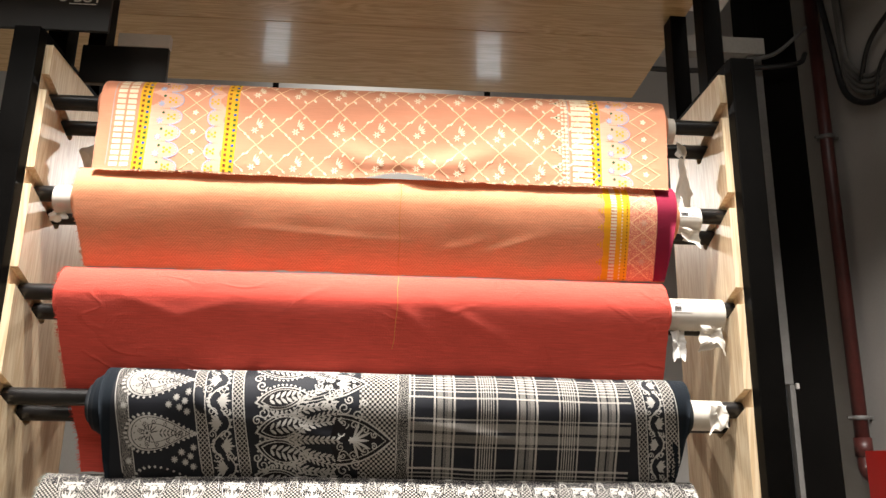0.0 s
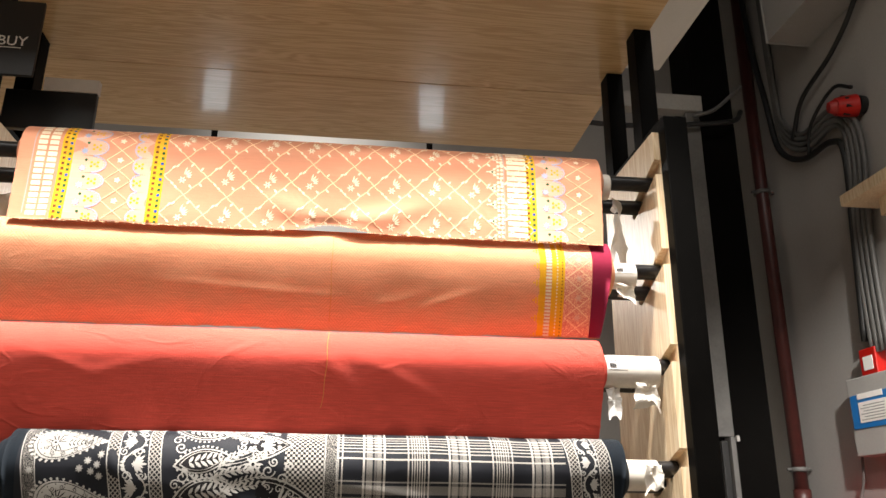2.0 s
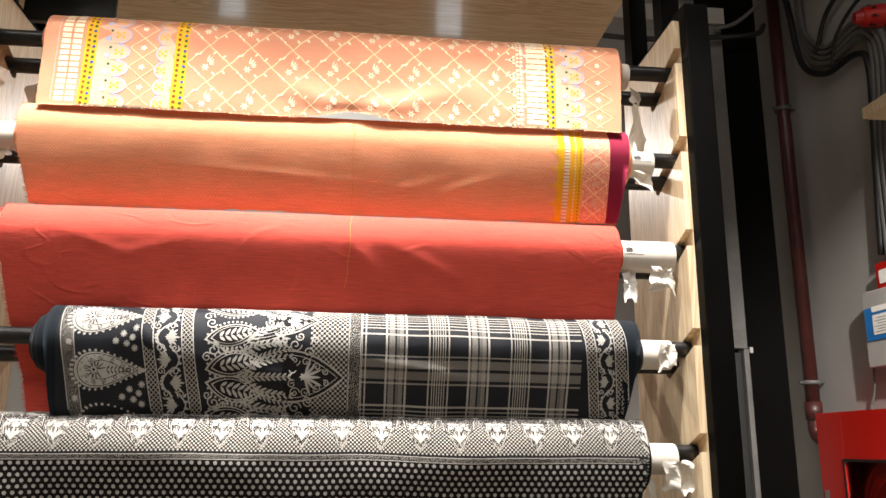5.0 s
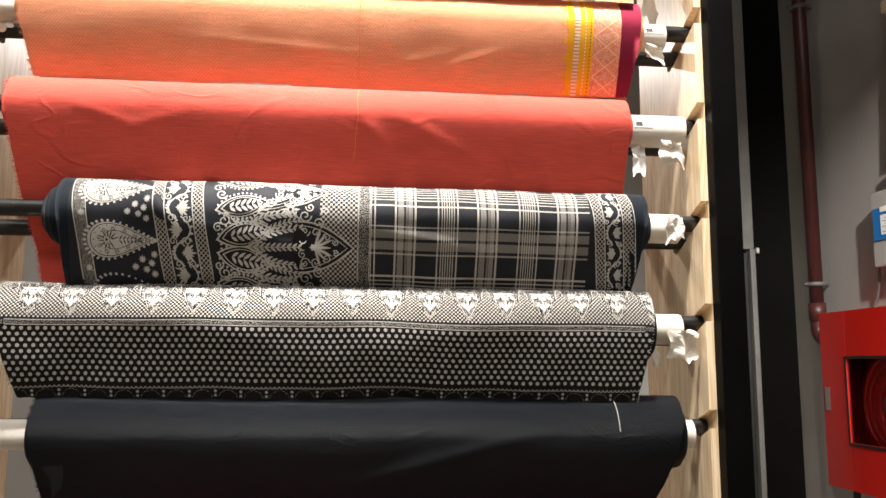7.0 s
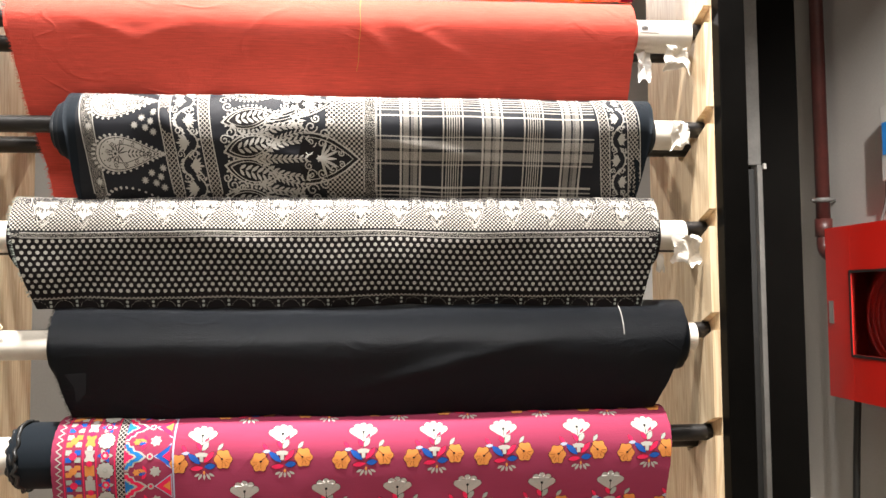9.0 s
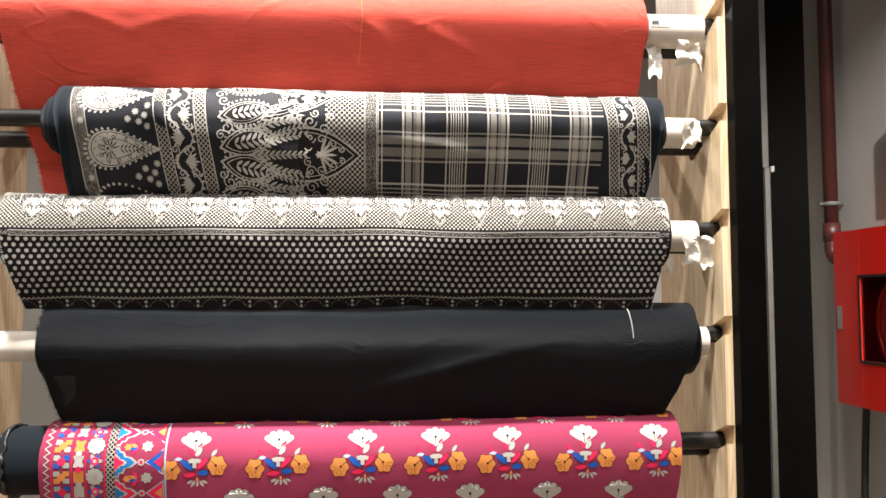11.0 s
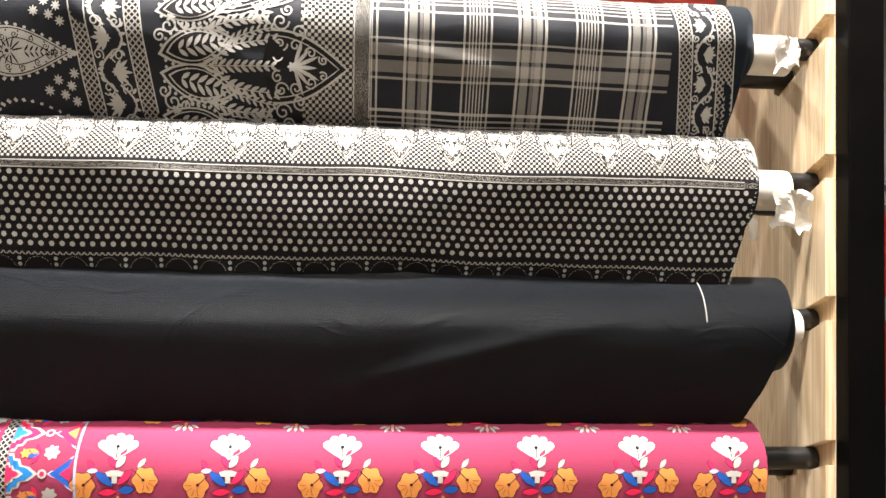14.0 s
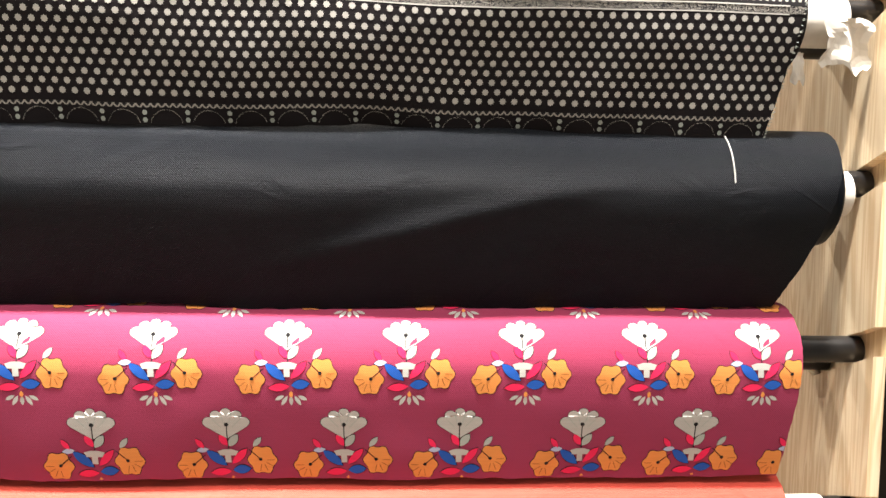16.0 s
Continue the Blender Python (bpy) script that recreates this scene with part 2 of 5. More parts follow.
for k in range(1, 9):
    front = tagged(part("hanging_rod", tube((-W - 0.012, ROD_Y, rod_z(k)), (W + 0.012, ROD_Y, rod_z(k)), ROD_R, 24), PIPE, smooth=False), "black steel rod lying in the slots of the rack", "rod", "rods of the rack")
    front.data.shade_smooth()
    if k < 8:
        rear = tagged(part("hanging_rod", tube((-W - 0.012, 0.117, rod_z(k) - 0.024), (W + 0.012, 0.117, rod_z(k) - 0.024), ROD_R, 24), PIPE), "black steel rod lying deeper in the slots", "rod", "rods of the rack")
        rear.data.shade_smooth()
for ob in scene.objects:
    if ob.name.startswith("hanging_rod"):
        ob.data.set_sharp_from_angle(angle=radians(40))


# ---------- cloth materials ----------
def cloth(name, colour, rough=0.85, spec=0.2, weave=1400.0, shade=0.10, sheen=0.06, slub=0.0, extra=None, bump=0.25, wrinkle=4.0, crease=3.5):
    """Woven cloth; its UV is in metres along and down the roll. extra: a function of (nodes, u, v, base) for a woven pattern."""
    m = Nodes(name, rough, sheen=sheen, spec=spec)
    t = m.node("ShaderNodeTexCoord")
    sep = m.node("ShaderNodeSeparateXYZ")
    m.link(t.outputs["UV"], sep.inputs[0])
    u, v = sep.outputs[0], sep.outputs[1]
    stretch = m.coords("UV", (0.35, 7.0, 1.0))
    slubs = m.noise(stretch, 60.0, 4, 0.7)
    stains = m.noise(m.coords("UV"), 9.0, 4)
    dark, pale = [tuple(min(1.0, c * k) for c in colour[:3]) + (1.0,) for k in (1 - shade, 1 + shade)]
    both = m.math("MULTIPLY_ADD", slubs, 0.5 + slub, m.math("MULTIPLY", stains, 0.5 - slub))
    base = m.ramp(both, [(0.3, dark), (0.7, pale)])
    if extra:
        base = extra(m, u, v, base)
    out = m.colour(base)
    warp = m.math("SINE", m.math("MULTIPLY", u, weave * 2.0))
    weft = m.math("SINE", m.math("MULTIPLY", v, weave * 2.0))
    h = m.math("ADD", m.math("MULTIPLY", warp, weft), m.math("MULTIPLY", slubs, 3.0))
    h = m.math("MULTIPLY_ADD", m.noise(m.coords("UV", (1.0, 1.6, 1.0)), 15.0, 2, 0.5, 0.8), wrinkle, h)
    # sharp creases that come and go
    ridge = m.math("ABSOLUTE", m.math("SUBTRACT", m.noise(m.coords("UV", (1.0, 1.3, 1.0)), 5.5, 2, 0.45, 1.4), 0.5))
    ridge = m.math("SUBTRACT", 1.0, m.math("MINIMUM", m.math("MULTIPLY", ridge, 22.0), 1.0))
    here = m.math("MINIMUM", m.math("MAXIMUM", m.math("MULTIPLY_ADD", m.noise(m.coords("UV"), 7.0, 1), 7.0, -3.1), 0.0), 1.0)
    h = m.math("MULTIPLY_ADD", m.math("MULTIPLY", ridge, here), crease, h)
    m.bump(h, bump, 0.0006)
    return out


def fract(m, x, period):
    return m.math("FRACT", m.math("DIVIDE", x, period))


def tent(m, x, period):
    """0 at the edges of each period, 1 in its middle."""
    return m.math("SUBTRACT", 1.0, m.math("ABSOLUTE", m.math("MULTIPLY_ADD", fract(m, x, period), 2.0, -1.0)))


def jacquard(m, u, v, base):
    """Fine tone-on-tone nested diamonds."""
    a, b = tent(m, u, 0.080), tent(m, v, 0.080)
    d = m.math("ADD", a, b)
    rings = m.math("GREATER_THAN", m.math("SINE", m.math("MULTIPLY", d, 42.0)), 0.2)
    specks = m.math("GREATER_THAN", m.math("MULTIPLY", m.math("SINE", m.math("MULTIPLY", u, 2600.0)), m.math("SINE", m.math("MULTIPLY", v, 2600.0))), -0.2)
    fac = m.math("MULTIPLY", m.math("MULTIPLY", rings, specks), 0.40)
    return m.mix(fac, base, srgb("#b25c3e"))


def stripes(m, x, period, bars):
    """1 inside the bars, given as (from, to) in metres within the period."""
    f = m.math("MULTIPLY", fract(m, x, period), period)
    total = 0.0
    for lo, hi, tone in bars:
        inside = m.math("MULTIPLY", m.math("GREATER_THAN", f, lo), m.math("LESS_THAN", f, hi))
        total = m.math("ADD", total, m.math("MULTIPLY", inside, tone))
    return total


def plaid(m, u, v, base):
    P = 0.143
    bars = [(0.000, 0.0035, 0.85), (0.0060, 0.0160, 0.42), (0.0190, 0.0230, 0.30), (0.0235, 0.0310, 0.45), (0.0340, 0.0375, 0.85)]
    thin = [(0.0742, 0.0768, 0.8)] + [(0.0810 + 0.0042 * i, 0.0828 + 0.0042 * i, 0.75) for i in range(6)] + [(0.1080, 0.1105, 0.8)]
    up = stripes(m, m.math("ADD", u, 5 * P - 0.0893), P, bars + thin)
    Q = 0.164
    rows = [(0.000, 0.0035, 0.85)] + [(0.0085 + 0.0066 * i, 0.0108 + 0.0066 * i, 0.7) for i in range(5)] + [(0.0460, 0.0490, 0.85)]
    rows += [(0.0820, 0.0845, 0.55), (0.0890, 0.1030, 0.36), (0.1080, 0.1220, 0.36), (0.1270, 0.1300, 0.55)]
    down = stripes(m, m.math("ADD", v, 5 * Q - 0.033), Q, rows)
    twill = m.math("GREATER_THAN", m.math("SINE", m.math("MULTIPLY", m.math("ADD", u, v), 3800.0)), -0.35)
    fac = m.math("MINIMUM", m.math("MULTIPLY", m.math("ADD", up, down), m.math("MULTIPLY_ADD", twill, 0.35, 0.62)), 0.95)
    inside = m.math("MULTIPLY", m.math("GREATER_THAN", u, 0.047), m.math("LESS_THAN", u, 0.434))
    return m.mix(m.math("MULTIPLY", fac, inside), base, srgb("#b6afa5"))


def filigree(size, fill, pale=srgb("#a29c93"), dark=srgb("#1b1a1c")):
    """Dense block-printed filigree: pale curls on a dark ground."""
    def pattern(m, u, v, base):
        at = m.coords("UV")
        w = m.noise(at, 1.6 / size, 2, 0.5, 3.5)
        curls = m.math("SINE", m.math("MULTIPLY", w, 46.0))
        n = m.node("ShaderNodeTexVoronoi", feature="DISTANCE_TO_EDGE")
        m.link(at, n.inputs["Vector"])
        n.inputs["Scale"].default_value = 2.2 / size
        cells = m.math("GREATER_THAN", n.outputs["Distance"], 0.09)
        fac = m.math("MULTIPLY", m.math("GREATER_THAN", curls, fill), cells)
        return m.mix(fac, dark, pale)
    return pattern


def checks(period, pale=srgb("#a29c93"), dark=srgb("#1b1a1c"), bias=0.0):
    def pattern(m, u, v, base):
        s = m.math("MULTIPLY", m.math("SINE", m.math("MULTIPLY", u, 2 * math.pi / period)), m.math("SINE", m.math("MULTIPLY", v, 2 * math.pi / period)))
        return m.mix(m.math("GREATER_THAN", s, bias), dark, pale)
    return pattern


def twist(period, pale=srgb("#98928a"), dark=srgb("#1b1a1c")):
    """A rope border: slanting pale strokes."""
    def pattern(m, u, v, base):
        a = m.math("SINE", m.math("MULTIPLY", m.math("ADD", v, m.math("MULTIPLY", u, 1.1)), 2 * math.pi / period))
        b = m.math("SINE", m.math("MULTIPLY", m.math("SUBTRACT", v, m.math("MULTIPLY", u, 1.1)), 2 * math.pi / period))
        return m.mix(m.math("GREATER_THAN", m.math("MAXIMUM", a, b), 0.62), dark, pale)
    return pattern


def worn(name, colour, amount=0.12):
    return cloth(name, colour, shade=amount, bump=0.15)


PEACH = cloth("peach_cotton", srgb("#cd8a6a"), slub=0.1)
ORANGE = cloth("orange_jacquard", srgb("#e0966e"), extra=jacquard, slub=0.25, shade=0.20, bump=0.5, wrinkle=2.0, crease=1.5)
CORAL = cloth("coral_cotton", srgb("#d15042"), slub=0.3, shade=0.20, bump=0.5, wrinkle=8.0, crease=5.0)
NAVY = cloth("navy_cotton", srgb("#0a1219"), slub=0.1, shade=0.2)
PLAID = cloth("black_white_plaid", srgb("#17181d"), extra=plaid, shade=0.15, rough=0.6, sheen=0.0)
BLACKDOT = cloth("black_printed_cotton", srgb("#191516"), shade=0.15, sheen=0.0, spec=0.12)
BLACK = cloth("black_cotton", srgb("#06090e"), slub=0.2, shade=0.25, rough=0.42, sheen=0.0, bump=0.6, spec=0.14)
PINK = cloth("magenta_cotton", srgb("#8c314c"), slub=0.1, shade=0.06)
MAROON = worn("maroon_cloth", srgb("#7c1430"))
P_WHITE, P_CREAM, P_YELLOW, P_LILAC = worn("white_dye", srgb("#aaa69f")), worn("cream_dye", srgb("#e8d2b2")), worn("yellow_dye", srgb("#e2a51e")), worn("lilac_dye", srgb("#d9a48a"))
P_BLUE, P_ORANGE, P_TEAL, P_GREY = worn("blue_dye", srgb("#1f4f9e")), worn("orange_dye", srgb("#d08443")), worn("turquoise_dye", srgb("#1f6ca8")), worn("grey_dye", srgb("#9a9f97"))
P_GREEN, P_BROWN, P_ROSE, P_BLACK, P_SKY = worn("green_dye", srgb("#2f5a32")), worn("brown_dye", srgb("#7d4a1e")), worn("rose_dye", srgb("#d8244f")), worn("black_dye", srgb("#1b1819")), worn("pale_blue_dye", srgb("#a3a9bd"))
P_PALEPEACH = worn("pale_peach_dye", srgb("#f2c79c"))
P_LACE = cloth("fine_filigree_print", srgb("#222222"), extra=filigree(0.012, -0.1), bump=0.15)
P_LACE_DENSE = cloth("dense_filigree_print", srgb("#222222"), extra=filigree(0.010, -0.55), bump=0.15)
P_PINKLACE = cloth("peach_lace_print", srgb("#222222"), extra=filigree(0.012, -0.2, srgb("#f0b98e"), srgb("#d7806a")), bump=0.15)
P_CHECK = cloth("small_check_print", srgb("#222222"), extra=checks(0.0085, bias=0.02), bump=0.15)
P_FINECHECK = cloth("fine_check_print", srgb("#222222"), extra=checks(0.0068, bias=0.10), bump=0.15)
P_ROPE = cloth("rope_border_print", srgb("#222222"), extra=twist(0.0080), bump=0.15)
P_GRAIN = cloth("speckled_border_print", srgb("#222222"), extra=filigree(0.005, 0.1, srgb("#a8a298")), bump=0.15)


# ---------- cloth on a roll ----------
class Roll:
    """Cloth over a roll: u is metres along x, v metres over the top (0) and down the front."""

    def __init__(self, k, radius, left, right, drop, lean=0.03, wave=0.0015, folds=(), seed=0, yc=0.046, notch=(0, 1, 0), quick=1.0, warp=0.0, power=1.35):
        self.k, self.R, self.drop, self.lean, self.wave, self.seed, self.folds = k, radius, drop, lean, wave, seed + 3.1 * k, folds
        self.notch, self.quick, self.warp, self.power = notch, quick, warp, power
        self.yc, self.zc = yc, rod_z(k) - 0.011
        self.left, self.right = left, right  # x at the top and at the hem
        self.v0, self.v1 = -1.1 * radius, radius * math.pi / 2 + drop

    def span(self, v):
        s = max(0.0, min(1.0, v / self.v1))
        s = s * s
        return self.left[0] + (self.left[1] - self.left[0]) * s, self.right[0] + (self.right[1] - self.right[0]) * s

    def at(self, u, v, lift=0.0):
        v += self.warp * (noise.noise((u * 3.2, 2.0, self.seed)) + 0.4 * noise.noise((u * 9.0, v * 5, self.seed)))
        v -= self.notch[2] * math.exp(-((u - self.notch[0]) / self.notch[1]) ** 2) * max(0.0, v / self.v1) ** 5
        a = v / self.R
        if a < math.pi / 2:
            y, z, n = -self.R * math.sin(a), self.R * math.cos(a), Vector((0, -math.sin(a), math.cos(a)))
            soft = max(0.0, math.sin(max(0.0, a)))
        else:
            d = v - self.R * math.pi / 2
            f = d / self.drop
            y, z, n = -self.R + self.lean * min(1.0, f * self.quick) ** self.power, -d, Vector((0, -1, -0.4 * f * (self.lean > 0)))
            soft = 1.0 + f
        w = self.wave * (0.25 + soft) * (noise.noise((u * 4.5, v * 6.0, self.seed)) + 0.5 * noise.noise((u * 13, v * 16.0, self.seed + 9)))
        for fu, fv, su, sv, turn, h in self.folds:
            du, dv = u - fu, v - fv
            p, q = du * math.cos(turn) + dv * math.sin(turn), -du * math.sin(turn) + dv * math.cos(turn)
            w += h * math.exp(-(p / su) ** 2 - (q / sv) ** 2)
        return Vector((u, self.yc + y, self.zc + z)) + n * (w + lift)

    def sheet(self, material, nu=150, nv=64):
        bm = bmesh.new()
        uv = bm.loops.layers.uv.new("UVMap")
        rows, marks = [], []
        for j in range(nv + 1):
            v = self.v0 + (self.v1 - self.v0) * j / nv
            lo, hi = self.span(v)
            us = [lo + (hi - lo) * i / nu for i in range(nu + 1)]
            if j == nv:
                vs = [v + 0.002 * noise.noise((x * 60, 3, self.seed)) + 0.004 * noise.noise((x * 9, 5, self.seed)) for x in us]
            else:
                vs = [v] * len(us)
            if 0 < j:
                us[0] += 0.0012 * noise.noise((v * 150, 1, self.seed))
                us[-1] += 0.0012 * noise.noise((v * 150, 2, self.seed))
            rows.append([bm.verts.new(self.at(a, b)) for a, b in zip(us, vs)])
            marks.append(list(zip(us, vs)))
        for j in range(nv):
            for i in range(nu):
                f = bm.faces.new((rows[j][i], rows[j + 1][i], rows[j + 1][i + 1], rows[j][i + 1]))
                f.smooth = True
                for loop, (a, b) in zip(f.loops, ((j, i), (j + 1, i), (j + 1, i + 1), (j, i + 1))):
                    loop[uv].uv = marks[a][b]
        return bm

    def bolt(self, lo, hi, steps_l=3, steps_r=3, grow=0.006):
        """The wound layers inside, with stepped, uneven ends."""
        bm = bmesh.new()
        prof = []
        r = self.R - 0.009
        inner = 0.032
        for i in range(steps_l * 3, -1, -1):
            f = i / (steps_l * 3)
            prof.append((lo - grow * f * 3 + 0.0016 * ((i * 7) % 3), r - (r - inner) * f ** 2.4 * 0.95))
        for i in range(0, steps_r * 3 + 1):
            f = i / (steps_r * 3)
            prof.append((hi + grow * f * 3 - 0.0016 * ((i * 5) % 3), r - (r - inner) * f ** 2.4 * 0.95))
        last = None
        for x, rad in prof:
            loop = []
            for i in range(48):
                a = 2 * math.pi * i / 48
                rr = rad + 0.0012 * noise.noise((math.cos(a) * 3, math.sin(a) * 3, x * 30 + self.seed))
                loop.append(bm.verts.new((x, self.yc + rr * math.sin(a), self.zc + rr * math.cos(a))))
            if last:
                for i in range(48):
                    bm.faces.new((last[i], last[(i + 1) % 48], loop[(i + 1) % 48], loop[i]))
            last = loop
        return bm

    def v_of(self, z):
        """The v of a height on the roll."""
        h = z - self.zc
        return self.R * math.acos(max(-1, min(1, h / self.R))) if h > 0 else self.R * math.pi / 2 - h


class Print:
    """Printed shapes laid on a roll's cloth, kept as thin shapes in one mesh."""

    def __init__(self, roll):
        self.roll, self.verts, self.uvs, self.faces, self.mats, self.index = roll, [], [], [], [], []

    def slot(self, material):
        if material not in self.mats:
            self.mats.append(material)
        return self.mats.index(material)

    def vert(self, u, v, lift):
        self.verts.append(self.roll.at(u, v, lift))
        self.uvs.append((u, v))
        return len(self.verts) - 1

    def ok(self, u, v):
        lo, hi = self.roll.span(v)
        return lo + 0.001 < u < hi - 0.001 and self.roll.v0 < v < self.roll.v1 - 0.001

    def shape(self, outline, material, layer=1, step=0.008):
        """A filled outline, star-shaped about its middle."""
        n = len(outline)
        cu, cv = sum(p[0] for p in outline) / n, sum(p[1] for p in outline) / n
        if not self.ok(cu, cv):
            return
        lo, hi = self.roll.span(cv)
        outline = [(max(lo + 0.0008, min(hi - 0.0008, u)), v) for u, v in outline]
        vs = [p[1] for p in outline]
        if max(vs) > self.roll.v1 - 0.002 or min(vs) < self.roll.v0:
            outline = [(u, max(self.roll.v0, min(self.roll.v1 - 0.002, v))) for u, v in outline]
        size = max(math.hypot(u - cu, v - cv) for u, v in outline)
        rings = max(1, int(size / step))
        lift, mi = 0.00022 * layer, self.slot(material)
        mid = self.vert(cu, cv, lift)
        last = None
        for r in range(1, rings + 1):
            f = r / rings
            loop = [self.vert(cu + (u - cu) * f, cv + (v - cv) * f, lift) for u, v in outline]
            for i in range(n):
                j = (i + 1) % n
                if last:
                    self.faces.append((last[i], last[j], loop[j], loop[i]))
                else:
                    self.faces.append((mid, loop[j], loop[i]))
                self.index.append(mi)
            last = loop

    def band(self, u0, u1, v0, v1, material, layer=1, step=0.006, edge=None):
        """A filled rectangle of cloth. edge: moves each corner's u by its v."""
        v0, v1 = max(v0, self.roll.v0), min(v1, self.roll.v1 - 0.001)
        nu, nv = max(1, int(abs(u1 - u0) / 0.010)), max(1, int((v1 - v0) / step))
        lift, mi = 0.00022 * layer, self.slot(material)
        grid = []
        for j in range(nv + 1):
            v = v0 + (v1 - v0) * j / nv
            lo, hi = self.roll.span(v)
            e = edge(v) if edge else 0.0
            grid.append([self.vert(max(lo, min(hi, u0 + e + (u1 - u0) * i / nu)), v, lift) for i in range(nu + 1)])
        for j in range(nv):
            for i in range(nu):
                self.faces.append((grid[j][i], grid[j + 1][i], grid[j + 1][i + 1], grid[j][i + 1]))
                self.index.append(mi)

    def line(self, points, width, material, layer=2, taper=False, closed=False):
        pts = [Vector(p) for p in points]
        if closed:
            pts.append(pts[0])
        mi, lift = self.slot(material), 0.00022 * layer
        last = None
        for i, p in enumerate(pts):
            d = pts[min(i + 1, len(pts) - 1)] - pts[max(i - 1, 0)]
            if d.length < 1e-9 or not self.ok(p.x, p.y):
                last = None
                continue
            d.normalize()
            w = width / 2 * (1 - 0.75 * i / len(pts) if taper else 1)
            s = Vector((-d.y, d.x)) * w
            pair = (self.vert(p.x + s.x, p.y + s.y, lift), self.vert(p.x - s.x, p.y - s.y, lift))
            if last:
                self.faces.append((last[0], pair[0], pair[1], last[1]))
                self.index.append(mi)
            last = pair

    def dot(self, u, v, r, material, layer=2, n=8, squash=1.0):
        self.shape([(u + r * math.cos(2 * math.pi * i / n), v + r * squash * math.sin(2 * math.pi * i / n)) for i in range(n)], material, layer)

    def petals(self, u, v, r, count, material, layer=2, deep=0.35, turn=0.0):
        n = count * 4
        self.shape([(u + r * (1 - deep * (0.5 + 0.5 * math.cos(count * a + math.pi))) * math.cos(a + turn), v + r * (1 - deep * (0.5 + 0.5 * math.cos(count * a + math.pi))) * math.sin(a + turn))
                    for a in (2 * math.pi * i / n for i in range(n))], material, layer)

    def leaf(self, u, v, length, width, turn, material, layer=2, n=5):
        """A pointed leaf from (u, v) in the direction turn."""
        c, s = math.cos(turn), math.sin(turn)
        side = [(length * i / n, width / 2 * math.sin(math.pi * i / n) ** 0.8) for i in range(n + 1)]
        loop = side + [(x, -y) for x, y in side[-2:0:-1]]
        self.shape([(u + x * c - y * s, v + x * s + y * c) for x, y in loop], material, layer)

    def curl(self, u, v, r, turn, spin, material, width=0.0022, layer=3, turns=1.35):
        pts = []
        for i in range(19):
            f = i / 18
            a = turn + spin * 2 * math.pi * turns * f
            rr = r * (1 - 0.85 * f)
            pts.append((u + rr * math.cos(a), v + rr * math.sin(a)))
        self.line(pts, width, material, layer, taper=False)

    def build(self, parent, name="printed_pattern", label="pattern printed on the cloth"):
        mesh = bpy.data.meshes.new(name)
        mesh.from_pydata([tuple(v) for v in self.verts], [], self.faces)
        for m in self.mats:
            mesh.materials.append(m)
        mesh.polygons.foreach_set("material_index", self.index)
        layer = mesh.uv_layers.new(name="UVMap")
        loops = np.zeros(len(mesh.loops), dtype=np.int32)
        mesh.loops.foreach_get("vertex_index", loops)
        layer.data.foreach_set("uv", np.array(self.uvs, dtype=np.float32)[loops].ravel())
        mesh.shade_smooth()
        ob = new(name, mesh)
        ob.parent = parent
        return tagged(ob, label, kind="stuff")


def roll_thing(roll, label, material, bolt_material=None, core=None, bolt=None, grow=0.006, core_label="white card tube"):
    ob = thing("fabric_roll", label, "fabric roll", "rolls of cloth on the rack")
    sheet = part("cloth", roll.sheet(material), material, ob)
    lo, hi = bolt or (roll.left[0] + 0.006, roll.right[0] - 0.006)
    layers = part("wound_cloth", roll.bolt(lo, hi, grow=grow), bolt_material or material, ob)
    layers.data.shade_smooth()
    layers.data.set_sharp_from_angle(angle=radians(35))
    if core:
        c = part("core_tube", tube((core[0], roll.yc + 0.002, roll.zc), (core[1], roll.yc + 0.002, roll.zc), core[2], 28, inner=core[2] - 0.003), PAPER, ob, core_label)
        c.data.shade_smooth()
        c.data.set_sharp_from_angle(angle=radians(40))
    return ob



# ---------- the rolls ----------
R1 = Roll(1, 0.054, (-0.541, -0.538), (0.530, 0.524), 0.145, lean=-0.006, wave=0.0027, notch=(0.015, 0.05, 0.016),
          folds=[(-0.055, 0.19, 0.05, 0.025, 0.5, 0.006), (0.10, 0.20, 0.09, 0.02, -0.3, 0.007), (0.02, 0.215, 0.05, 0.012, 0, -0.008)])
roll1 = roll_thing(R1, "peach cotton fabric roll with yellow and lilac printed borders", PEACH, core=(0.30, 0.560, 0.026))
R2 = Roll(2, 0.060, (-0.566, -0.545), (0.541, 0.522), 0.128, lean=0.05, wave=0.0011, folds=[(-0.10, 0.16, 0.14, 0.007, 0.06, 0.0010), (0.22, 0.17, 0.05, 0.008, -0.3, 0.0016), (0.14, 0.17, 0.05, 0.008, -0.25, 0.0010)])
roll2 = roll_thing(R2, "orange jacquard fabric roll with yellow border and maroon selvedge", ORANGE, core=(-0.615, 0.600, 0.0255))
R3 = Roll(3, 0.056, (-0.572, -0.528), (0.514, 0.505), 0.300, lean=0.110, wave=0.0006, quick=1.24, power=1.2,
          folds=[(-0.40, 0.11, 0.06, 0.008, 0.35, 0.0016), (-0.33, 0.115, 0.05, 0.008, -0.28, 0.0016), (0.17, 0.13, 0.09, 0.010, 0.45, 0.0016), (0.05, 0.12, 0.05, 0.010, 0.8, 0.0014)])
roll3 = roll_thing(R3, "plain coral red cotton fabric roll with frayed edge", CORAL, core=(0.30, 0.630, 0.030))
